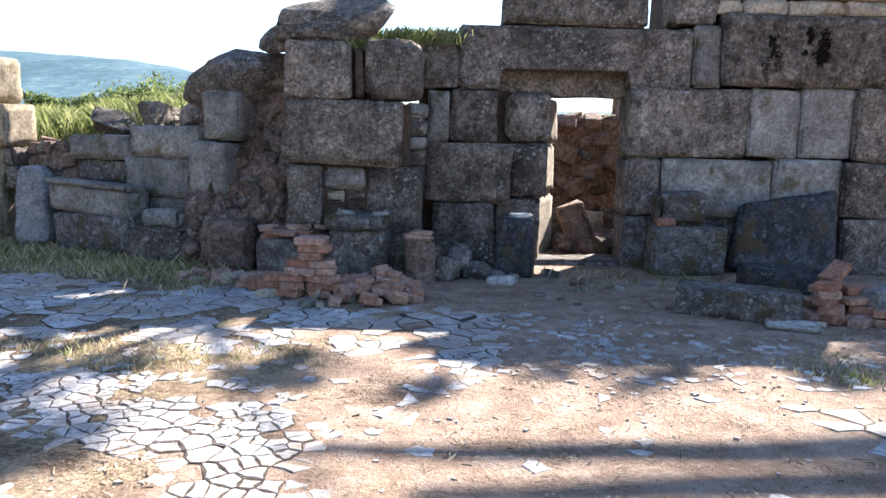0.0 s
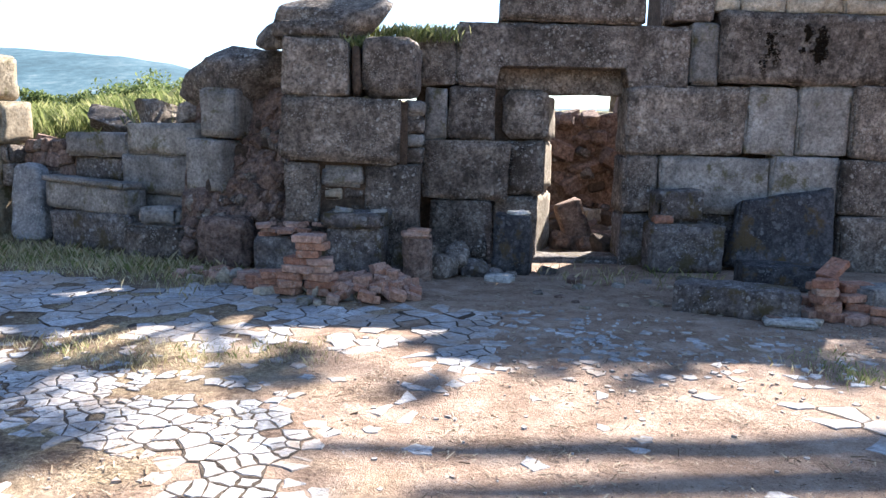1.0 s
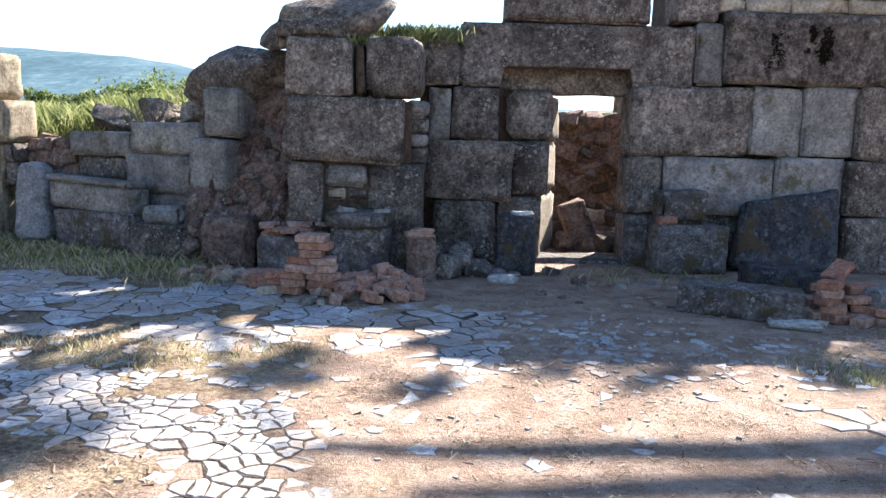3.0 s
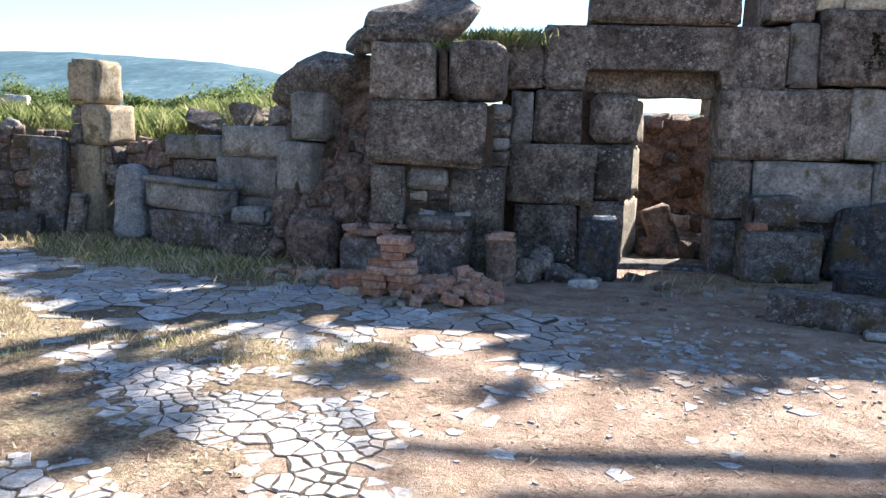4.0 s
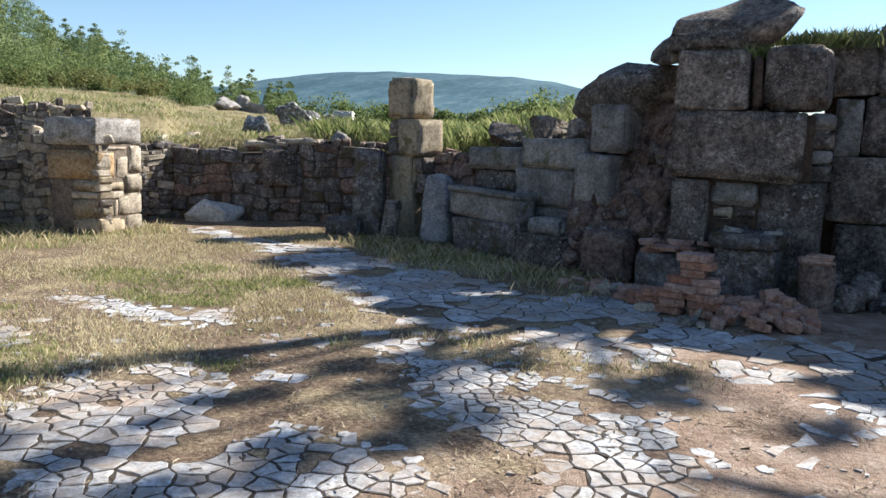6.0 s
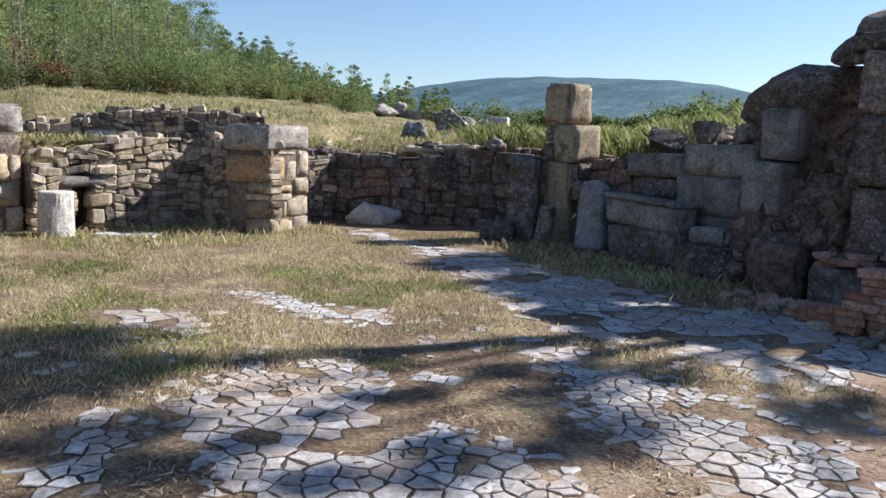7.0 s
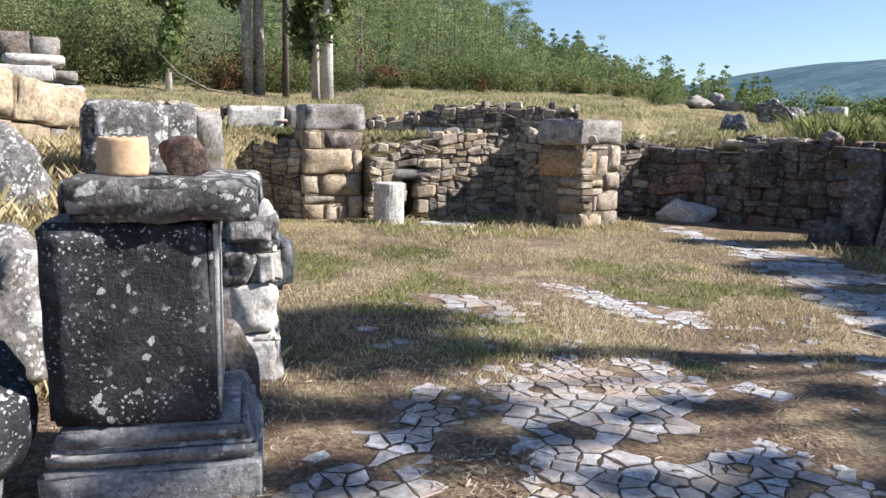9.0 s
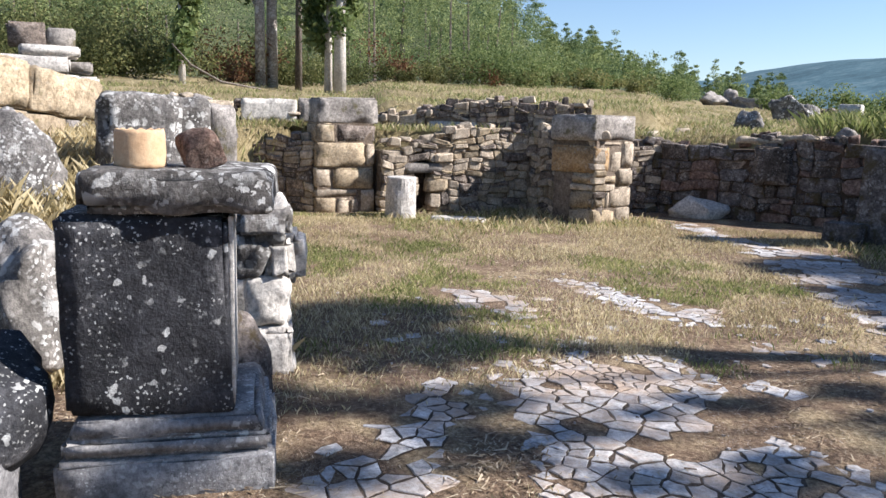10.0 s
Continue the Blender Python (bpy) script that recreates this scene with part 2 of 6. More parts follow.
PAVING = stone("cracked_marble_paving", (0.31, 0.305, 0.305), (0.54, 0.53, 0.525), (0.72, 0.71, 0.70), lichen=(0.30, 0.27, 0.23), spots=0.5, tint=0.5, grain=7.0, rough=0.75, bump=0.5, mottle=0.45, dust=0.85, island=True, each_of=[(0.0, (0.66, 0.65, 0.66)), (0.3, (0.90, 0.89, 0.89)), (0.7, (1.0, 0.99, 0.98)), (1.0, (1.12, 1.10, 1.07))])
PINE = leaf_material("pine_needles", (0.060, 0.088, 0.030), (0.17, 0.22, 0.075), (0.36, 0.39, 0.16), 0.4)
PINE_FAR = leaf_material("shaded_pine_needles", (0.046, 0.078, 0.034), (0.125, 0.18, 0.072), (0.27, 0.32, 0.14), 0.4)
OLIVE = leaf_material("shrub_leaves", (0.055, 0.066, 0.022), (0.12, 0.135, 0.045), (0.24, 0.23, 0.09))
GREEN = leaf_material("green_leaves", (0.05, 0.08, 0.024), (0.12, 0.165, 0.052), (0.24, 0.28, 0.11))
RUST = leaf_material("withered_leaves", (0.10, 0.045, 0.02), (0.17, 0.08, 0.04), (0.26, 0.15, 0.08))
STRAW = leaf_material("dry_grass_blades", (0.25, 0.205, 0.105), (0.45, 0.385, 0.22), (0.70, 0.61, 0.40))
DRY = leaf_material("weathered_hay", (0.22, 0.18, 0.085), (0.42, 0.345, 0.19), (0.64, 0.55, 0.35))
GRASS = leaf_material("green_grass_blades", (0.105, 0.13, 0.040), (0.22, 0.25, 0.085), (0.42, 0.40, 0.18))
LITTER = leaf_material("dead_stalks", (0.085, 0.055, 0.034), (0.25, 0.185, 0.115), (0.52, 0.43, 0.30), 0.1)
BARK_WHITE = stone("white_bark", (0.38, 0.36, 0.32), (0.55, 0.53, 0.49), (0.66, 0.65, 0.62), lichen=(0.12, 0.11, 0.1), spots=0.5)
BARK_PATCHED = stone("patched_bark", (0.13, 0.115, 0.10), (0.27, 0.25, 0.225), (0.48, 0.46, 0.43), spots=0.6, lichen=(0.60, 0.58, 0.54), spot_scale=4.0, spot_edge=0.45)
BARK = stone("grey_bark", (0.10, 0.08, 0.065), (0.18, 0.155, 0.13), (0.30, 0.27, 0.24), spots=0.3)

# ---- shaping helpers ----
def mesh_ob(name, verts, faces, material, parent=None, label="", smooth=False):
    me = bpy.data.meshes.new(name)
    me.from_pydata(verts, [], faces)
    me.materials.append(material)
    if smooth:
        me.polygons.foreach_set("use_smooth", [True] * len(me.polygons))
    me.update()
    ob = new(name, me)
    ob.parent = parent
    if label:
        ob["label"] = label
    return ob


def part(name, bm, material, parent, label=""):
    me = bpy.data.meshes.new(name)
    bm.to_mesh(me)
    bm.free()
    me.materials.append(material)
    ob = new(name, me)
    ob.parent = parent
    if label:
        ob["label"] = label
    return ob


def holder(name, m=None, **tags):
    ob = new(name)
    ob.empty_display_size = 0.2
    if m is not None:
        ob.matrix_basis = m
    return tagged(ob, **tags)


def steps(half, r, n):
    """Cuts along one side of a block: close together at its edges."""
    inner = [(-half + r) + 2 * (half - r) * i / n for i in range(n + 1)]
    return [-half, -half + 0.35 * r] + inner + [half - 0.35 * r, half]


def shell(ax, ay, az):
    """The skin of a box, as a grid of quads."""
    index, verts, faces = {}, [], []
    nx, ny, nz = len(ax) - 1, len(ay) - 1, len(az) - 1

    def at(i, j, k):
        if (i, j, k) not in index:
            index[i, j, k] = len(verts)
            verts.append((ax[i], ay[j], az[k]))
        return index[i, j, k]
    for i in range(nx):
        for j in range(ny):
            faces.append((at(i, j, 0), at(i, j + 1, 0), at(i + 1, j + 1, 0), at(i + 1, j, 0)))
            faces.append((at(i, j, nz), at(i + 1, j, nz), at(i + 1, j + 1, nz), at(i, j + 1, nz)))
    for i in range(nx):
        for k in range(nz):
            faces.append((at(i, 0, k), at(i + 1, 0, k), at(i + 1, 0, k + 1), at(i, 0, k + 1)))
            faces.append((at(i, ny, k), at(i, ny, k + 1), at(i + 1, ny, k + 1), at(i + 1, ny, k)))
    for j in range(ny):
        for k in range(nz):
            faces.append((at(0, j, k), at(0, j, k + 1), at(0, j + 1, k + 1), at(0, j + 1, k)))
            faces.append((at(nx, j, k), at(nx, j + 1, k), at(nx, j + 1, k + 1), at(nx, j, k + 1)))
    return verts, faces


def worn_block(w, d, h, seed, round_=0.026, rough=0.016, chip=0.075, cell=0.095, shape=None):
    """A hewn stone about its own middle: rounded, chipped at the edges, uneven on its faces."""
    half = Vector((w / 2, d / 2, h / 2))
    r = min(round_, 0.45 * min(half))
    ax, ay, az = [steps(s, r, max(1, min(12 if cell > 0.05 else 60, round(2 * s / cell)))) for s in half]
    verts, faces = shell(ax, ay, az)
    out = []
    off = Vector((seed * 3.7, seed * 1.3, seed * 2.1))
    k1, k2, k3, k4, k5 = [random.Random(seed).uniform(-1, 1) for _ in range(1)] + [random.Random(seed * 7 + q).uniform(-1, 1) for q in range(4)]
    for v in verts:
        p = Vector(v)
        q = Vector([max(-(s - r), min(s - r, c)) for c, s in zip(p, half)])
        dlt = p - q
        p = q + dlt.normalized() * r if dlt.length > 1e-6 else p
        n = dlt.normalized() if dlt.length > 1e-6 else p.normalized()
        edge = sum(1 for c, s in zip(v, half) if abs(abs(c) - s) < 0.4 * r)
        a = noise.noise(p * 2.3 + off) * rough * 0.7 + noise.noise(p * 7.0 + off) * rough
        if edge > 1:
            a -= chip * max(0.0, noise.noise(p * 4.5 + off * 1.9) + 0.15) * 1.6
        p = p + n * a
        skew = 0.013 * min(1.0, 2.5 * min(half))
        p.x += skew * (k1 * p.z / half.z + k2 * p.z * p.x / (half.z * half.x))
        p.z += skew * (k3 * p.x / half.x + k4 * p.z * p.x / (half.z * half.x))
        p.y += skew * k5 * p.z / half.z
        if shape:
            p = shape(p)
        out.append(p)
    return out, faces


def block(parent, name, x0, x1, y0, y1, z0, z1, material, seed, label="", turn=0.0, lean=0.0, tilt=0.0, **kw):
    """One hewn stone under a thing, given by its extents in the thing's own axes."""
    v, f = worn_block(x1 - x0, y1 - y0, z1 - z0, seed, **kw)
    ob = mesh_ob(name, v, f, material, parent, label, True)
    r2 = random.Random(seed + 900)
    ob.matrix_basis = pose((x0 + x1) / 2, (y0 + y1) / 2 + r2.uniform(-0.015, 0.015), (z0 + z1) / 2, lean + r2.uniform(-0.8, 0.8), tilt + r2.uniform(-0.7, 0.7), turn + r2.uniform(-1.2, 1.2))
    return ob


def loose(name, x, y, z, w, d, h, material, seed, label, category, turn=0.0, lean=0.0, tilt=0.0, group="", **kw):
    """A loose stone that is a thing by itself; z is its underside."""
    v, f = worn_block(w, d, h, seed, **kw)
    ob = mesh_ob(name, v, f, material, None, "", True)
    ob.matrix_basis = pose(x, y, z + h / 2, lean, tilt, turn)
    return tagged(ob, label, category, group)


def boulder(name, x, y, z, w, d, h, material, seed, label="", category="boulder", turn=0.0, parent=None, group="", amp=0.16, lean=0.0, cuts=9):
    """A rough angular rock: a ball cut by random planes and worn."""
    r2 = random.Random(seed)
    planes = []
    for _ in range(cuts):
        n = Vector((r2.gauss(0, 1), r2.gauss(0, 1), r2.gauss(0, 0.8))).normalized()
        planes.append((n, r2.uniform(0.24, 0.40)))
    bm = bmesh.new()
    bmesh.ops.create_icosphere(bm, subdivisions=4 if w > 0.5 else 3, radius=0.56)
    off = Vector((seed * 5.1, seed * 2.3, seed * 3.9))
    for v in bm.verts:
        p = v.co.copy()
        for n, k in planes:
            over = p.dot(n) - k
            if over > 0:
                p -= n * over * 0.93
        p *= 1 + amp * noise.noise(p * 2.6 + off) + 0.45 * amp * noise.noise(p * 7 + off) + 0.2 * amp * noise.noise(p * 17 + off)
        v.co = Vector((p.x * w * 1.1, p.y * d * 1.1, p.z * h * 1.15))
    ob = part(name, bm, material, parent, label if parent else "")
    ob.data.polygons.foreach_set("use_smooth", [True] * len(ob.data.polygons))
    ob.matrix_basis = pose(x, y, z + h * 0.45, lean, 0, turn)
    if parent is None:
        tagged(ob, label, category, group)
    return ob


def pebble_mesh(seed):
    """A small rough stone of unit size: a box with its edges cut."""
    rng = random.Random(seed)
    verts, index = [], {}
    c = 0.36
    for axis in range(3):
        for s in (-1, 1):
            for a in (-1, 1):
                for b in (-1, 1):
                    p = [0, 0, 0]
                    p[axis] = 0.5 * s
                    p[(axis + 1) % 3] = c * a
                    p[(axis + 2) % 3] = c * b
                    index[axis, s, a, b] = len(verts)
                    verts.append(Vector([q + rng.uniform(-0.07, 0.07) for q in p]))
    bm = bmesh.new()
    for v in verts:
        bm.verts.new(v)
    bmesh.ops.convex_hull(bm, input=bm.verts)
    bmesh.ops.recalc_face_normals(bm, faces=bm.faces)
    me = bpy.data.meshes.new("stone")
    bm.to_mesh(me)
    bm.free()
    return me


PEBBLES = {}


def pebble(material, k):
    key = (material.name, k % 14)
    if key not in PEBBLES:
        me = pebble_mesh(k % 14 + 1)
        me.materials.append(material)
        PEBBLES[key] = me
    return PEBBLES[key]


def piece(name, parent, me, x, y, z, w, d, h, rx=0.0, ry=0.0, rz=0.0):
    ob = new(name, me)
    ob.parent = parent
    ob.matrix_basis = pose(x, y, z, rx, ry, rz) @ Matrix.Diagonal((w, d, h, 1))
    return ob


def cut_up(u0, u1, z0, z1, lim, rng, out):
    """Split a stretch of wall face into uneven oblong stones."""
    w, h = u1 - u0, z1 - z0
    if (w < lim[0] and h < lim[1]) or (w < lim[0] * 1.5 and h < lim[1] * 1.5 and rng.random() < 0.14):
        out.append((u0, u1, z0, z1))
        return
    if w / lim[0] > h / lim[1] * rng.uniform(0.75, 1.3):
        c = u0 + w * rng.uniform(0.22, 0.78)
        cut_up(u0, c, z0, z1, lim, rng, out)
        cut_up(c, u1, z0, z1, lim, rng, out)
    else:
        c = z0 + h * rng.uniform(0.25, 0.75)
        cut_up(u0, u1, z0, c, lim, rng, out)
        cut_up(u0, u1, c, z1, lim, rng, out)


def face_stone(u0, u1, z0, z1, depth, rng):
    """One field stone of a wall face, about its own middle: a chamfered uneven outline with a bulging front."""
    w, h = (u1 - u0) / 2, (z1 - z0) / 2
    c = min(w, h) * rng.uniform(0.2, 0.6)
    ring = []
    for sx, sz in ((-1, -1), (1, -1), (1, 1), (-1, 1)):
        a = (sx * (w - c * rng.uniform(0.5, 1.2)), sz * h)
        b = (sx * w, sz * (h - c * rng.uniform(0.5, 1.2)))
        ring += [a, b] if sx * sz < 0 else [b, a]
    ring = [(x + rng.uniform(-0.1, 0.06) * w * (1 if x < 0 else -1) * -1, z + rng.uniform(-0.06, 0.08) * h) for x, z in ring]
    if sum(a[0] * b[1] - b[0] * a[1] for a, b in zip(ring, ring[1:] + ring[:1])) < 0:
        ring = ring[::-1]
    tx, tz = rng.uniform(-0.12, 0.12), rng.uniform(-0.12, 0.12)
    verts = []
    for s, y in ((0.97, depth), (1.0, 0.035), (0.94, 0.012), (0.72, rng.uniform(-0.012, 0.004))):
        verts += [(x * s, y + (x * tx + z * tz if y < 0.1 else 0) + rng.uniform(-0.005, 0.005), z * s) for x, z in ring]
    n = len(ring)
    faces = [tuple(range(3 * n, 4 * n))]
    for a in range(3):
        for i in range(n):
            j = (i + 1) % n
            faces.append((a * n + i, a * n + j, (a + 1) * n + j, (a + 1) * n + i))
    return verts, faces


def settle(x, y, z, u, h):
    """Courses of rubble sag and shift: the same drift for all stones that meet at a place."""
    p = Vector(((u + x) * 2.1, 4.0, (h + z) * 2.6))
    return (x + 0.085 * noise.noise(p), y, z + 0.10 * noise.noise(p + Vector((7.0, 3.0, 1.0))) + 0.03 * noise.noise(p * 3.1))


def rubble(parent, u0, u1, top, y, rng, materials, size=(0.42, 0.17), holes=(), z_start=0.0, depth=0.22):
    """Uneven field stones on the front of a wall, in the wall's own axes (x along it, y into it)."""
    cells = []
    high = max(top(u0 + (u1 - u0) * k / 20) for k in range(21))
    cut_up(u0, u1, z_start, high, size, rng, cells)
    for a, b, c, e in cells:
        m, mz = (a + b) / 2, (c + e) / 2
        if mz > top(m) or any(p < m < q and r < mz < s for p, q, r, s in holes):
            continue
        z_hi = min(e, max(c + 0.06, top(m) + 0.05))
        v, f = face_stone(a, b, c, z_hi, depth, rng)
        v = [settle(x, yy, zz, m, (c + z_hi) / 2) for x, yy, zz in v]
        me = bpy.data.meshes.new("stone")
        me.from_pydata(v, [], f)
        me.materials.append(rng.choice(materials))
        ob = new("stone", me)
        ob.parent = parent
        ob.matrix_basis = pose(m, y + rng.uniform(-0.05, 0.02), (c + min(e, max(c + 0.06, top(m) + 0.05))) / 2, 0, rng.uniform(-3, 3), rng.uniform(-2, 2))
    # loose stones along the broken top
    u = u0 + 0.05
    while u < u1 - 0.05:
        s = rng.uniform(0.10, 0.26)
        if rng.random() < 0.8:
            piece("stone", parent, pebble(rng.choice(materials), rng.randrange(14)), u + s / 2, y + rng.uniform(0.08, 0.3), top(u + s / 2) + 0.03 + rng.uniform(-0.03, 0.06), s, rng.uniform(0.14, 0.3), rng.uniform(0.07, 0.17), rng.uniform(-14, 14), rng.uniform(-14, 14), rng.uniform(-25, 25))
        u += s * 0.9


def core(parent, pts, z_top, y0, y1, material=None, name="wall_core"):
    """The earth and mortar body behind the facing stones; pts: (x, height) along the wall."""
    bm = bmesh.new()
    cols = []
    for x, z in pts:
        cols.append([bm.verts.new(c) for c in ((x, y0, -0.1), (x, y0, z), (x, y1, z + 0.02), (x, y1, -0.1))])
    for a, b in zip(cols, cols[1:]):
        for i in range(4):
            j = (i + 1) % 4
            bm.faces.new((a[i], a[j], b[j], b[i]))
    bm.faces.new(cols[0][::-1])
    bm.faces.new(cols[-1])
    bmesh.ops.recalc_face_normals(bm, faces=bm.faces)
    return part(name, bm, material or FILL, parent)


def profile(pts):
    def top(u):
        for (a, za), (b, zb) in zip(pts, pts[1:]):
            if a <= u <= b:
                return za + (zb - za) * (u - a) / (b - a)
        return pts[0][1] if u < pts[0][0] else pts[-1][1]
    return top


def tube(points, radii, sides=8):
    verts, faces = [], []
    for i, (p, r) in enumerate(zip(points, radii)):
        p = Vector(p)
        a = Vector(points[max(i - 1, 0)])
        b = Vector(points[min(i + 1, len(points) - 1)])
        ax = (b - a).normalized()
        side = ax.cross(Vector((0.3, 0.9, 0.2))).normalized()
        other = ax.cross(side)
        for k in range(sides):
            t = 2 * math.pi * k / sides
            verts.append(p + (side * math.cos(t) + other * math.sin(t)) * r)
    for i in range(len(points) - 1):
        for k in range(sides):
            k2 = (k + 1) % sides
            faces.append((i * sides + k, i * sides + k2, (i + 1) * sides + k2, (i + 1) * sides + k))
    faces.append(tuple(range(sides))[::-1])
    faces.append(tuple(range((len(points) - 1) * sides, len(points) * sides)))
    return verts, faces


def leaves(centres, spread, count, size, rng, flat=0.8, broad=0.45):
    """Many small leaf sprays scattered round some centres."""
    n = len(centres) * count
    g = np.random.RandomState(rng.randrange(10 ** 6))
    c = np.repeat(np.array([tuple(p) for p in centres], float), count, axis=0)
    sp = np.repeat(np.broadcast_to(np.array(spread, float), (len(centres),)), count)
    d = g.normal(size=(n, 3))
    d /= np.linalg.norm(d, axis=1)[:, None]
    d *= (g.rand(n) ** 0.45)[:, None] * sp[:, None]
    d[:, 2] *= flat
    c = c + d
    a = g.normal(size=(n, 3))
    a /= np.linalg.norm(a, axis=1)[:, None]
    b = np.cross(a, g.normal(size=(n, 3)))
    b /= np.linalg.norm(b, axis=1)[:, None]
    s = size * (0.6 + 0.8 * g.rand(n))[:, None]
    quad = np.stack([c - a * s, c - b * s * broad, c + a * s, c + b * s * broad], axis=1).reshape(-1, 3)
    return quad, np.arange(n * 4).reshape(-1, 4)


def leaf_ob(name, quads, material, parent=None, label=""):
    v = np.concatenate([q[0] for q in quads])
    n = len(v) // 4
    return mesh_ob(name, v.tolist(), np.arange(n * 4).reshape(-1, 4).tolist(), material, parent, label)

# ---- ground, terraces and hills: one sheet ----
# edge of the sunken court, as azimuth (degrees, to the left of +y) and distance
COURT = [(-180, 30.0), (-60, 18.0), (-38, 16.5), (-14, 13.6), (1, 13.2), (4, 10.6), (8, 10.35), (16, 10.9), (20, 11.6), (25, 13.0), (30, 14.6), (35, 15.9),
         (45, 16.2), (51, 15.2), (58, 14.6), (66, 14.6), (72, 15.0), (77, 13.0), (80, 9.0), (84, 6.4), (95, 5.3), (120, 12.0), (180, 30.0)]
STEP = [(-180, 0.0), (-70, 0.3), (-38, 1.9), (0, 1.95), (8, 2.2), (15, 1.75), (25, 1.5), (50, 1.42), (62, 1.42), (76, 1.5), (82, 1.25), (88, 1.1), (120, 1.0), (180, 0.0)]
SOFT = [(-180, 8.0), (-60, 4.0), (-38, 0.3), (8, 0.3), (16, 0.8), (30, 1.0), (34, 0.4), (74, 0.3), (78, 1.2), (83, 3.4), (95, 3.6), (180, 10.0)]
FOREST = [(-180, 3.0), (-60, 3.0), (-10, 2.0), (20, 0.0), (39, 1.6), (44, 2.3), (48, 3.3), (52, 4.7), (56, 6.6), (60, 8.6), (70, 12.0), (90, 13.0), (180, 5.0)]
RIDGE = [(-180, 2.5), (-40, 2.5), (0, 2.0), (14, 3.2), (17, 4.0), (19, 4.42), (22, 4.72), (26, 4.82), (31, 4.87), (35, 4.66), (39, 4.08), (42, 3.4), (60, 2.5), (180, 2.5)]


def along(table, az):
    return np.interp(az, [a for a, _ in table], [b for _, b in table])


def smooth(x):
    x = np.clip(x, 0, 1)
    return x * x * (3 - 2 * x)


def ground_height(x, y):
    x, y = np.asarray(x, float), np.asarray(y, float)
    r = np.hypot(x, y)
    az = np.degrees(np.arctan2(-x, y))
    rb = along(COURT, az)
    z = along(STEP, az) * smooth((r - rb) / along(SOFT, az))
    z = z + 0.42 * smooth((r - rb - 1.5) / 0.4) * smooth((az - 45) / 2) * smooth((68 - az) / 3)
    slope = np.interp(az, [20, 34, 50, 70, 100], [0.03, 0.042, 0.06, 0.065, 0.06])
    far = np.clip(r - rb - 0.5, 0, 45)
    z = z + slope * far * smooth(along(STEP, az))
    z = z + smooth(r - rb) * (0.12 * np.sin(x * 0.9 + 1.0) * np.cos(y * 0.7) + 0.05 * np.sin(x * 2.3 + y * 1.7))
    z = z + (1 - smooth(r - rb + 0.5)) * (0.012 * np.sin(x * 1.3 + 0.5) * np.sin(y * 1.1) + 0.006 * np.sin(x * 3.7 + y * 2.9))
    hill = 1.54 + r * np.tan(np.radians(along(FOREST, az)))
    z = z + (hill - z) * smooth((r - 50) / 120)
    z = np.where(r > 170, hill, z)
    drop = np.where(along(FOREST, az) < 2.2, 1.0, 0.35)
    z = z - drop * 60 * smooth((r - 175) / 260)
    ridge = 1.54 + r * np.tan(np.radians(along(RIDGE, az))) * (1 + 0.004 * np.sin(az * 2.1))
    z = z + (ridge - z) * smooth((r - 450) / 1250)
    return z - np.where(r > 1750, (r - 1750) * 0.12, 0)


def make_ground():
    az = np.concatenate([np.arange(-180, -42, 6), np.arange(-42, 104, 0.4), np.arange(104, 180, 6)])
    r = np.concatenate([np.arange(0.4, 17.0, 0.16), 17.0 * 1.055 ** np.arange(0, 98)])
    A, Rr = np.meshgrid(np.radians(az), r, indexing="ij")
    X, Y = -Rr * np.sin(A), Rr * np.cos(A)
    Z = ground_height(X, Y)
    n, m = len(az), len(r)
    verts = np.stack([X, Y, Z], -1).reshape(-1, 3).tolist() + [(0, 0, 0)]
    faces, slot = [], []
    forest = along(FOREST, az)
    rb = along(COURT, az)
    for i in range(n):
        j = (i + 1) % n
        for k in range(m - 1):
            faces.append((i * m + k, i * m + k + 1, j * m + k + 1, j * m + k))
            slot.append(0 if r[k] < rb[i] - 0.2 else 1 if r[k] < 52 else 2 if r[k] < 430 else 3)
        faces.append((n * m, i * m, j * m))
        slot.append(0)
    ob = mesh_ob("ground", verts, faces, EARTH, None, "", True)
    for mat in (MEADOW, FOREST_FLOOR, HAZE_HILL):
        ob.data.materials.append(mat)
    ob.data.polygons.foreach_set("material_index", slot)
    bm = bmesh.new()
    bm.from_mesh(ob.data)
    bmesh.ops.recalc_face_normals(bm, faces=bm.faces)
    if sum(f.normal.z for f in list(bm.faces)[:200]) < 0:
        bmesh.ops.reverse_faces(bm, faces=bm.faces)
    bm.to_mesh(ob.data)
    bm.free()
    return tagged(ob, "bare reddish earth with dry grass, rising to wooded hills", "ground", kind="structure")


ground = make_ground()

# ---- the great wall of hewn blocks with its doorway ----
wall_main = holder("wall_north", pose(0, 9.6, 0), label="tall ruined wall of large grey weathered ashlar blocks with a doorway", category="wall", kind="structure")
WM = wall_main
core(WM, [(-0.35, 2.6), (1.15, 2.6)], 0, 0.35, 1.2)
core(WM, [(2.45, 2.7), (2.70, 2.7), (2.72, 3.45), (7.0, 3.5)], 0, 0.35, 1.3)
# added beam, out of view: stops sun reaching the floor before the door
block(WM, "inner_beam", 0.8, 3.6, 1.55, 1.9, 2.22, 2.8, ASHLAR, 9, "unseen beam stone added to block sun through the doorway")
block(WM, "stone_block", 4.76, 5.7, 0.04, 0.6, 3.07, 3.27, RUBBLE, 8)


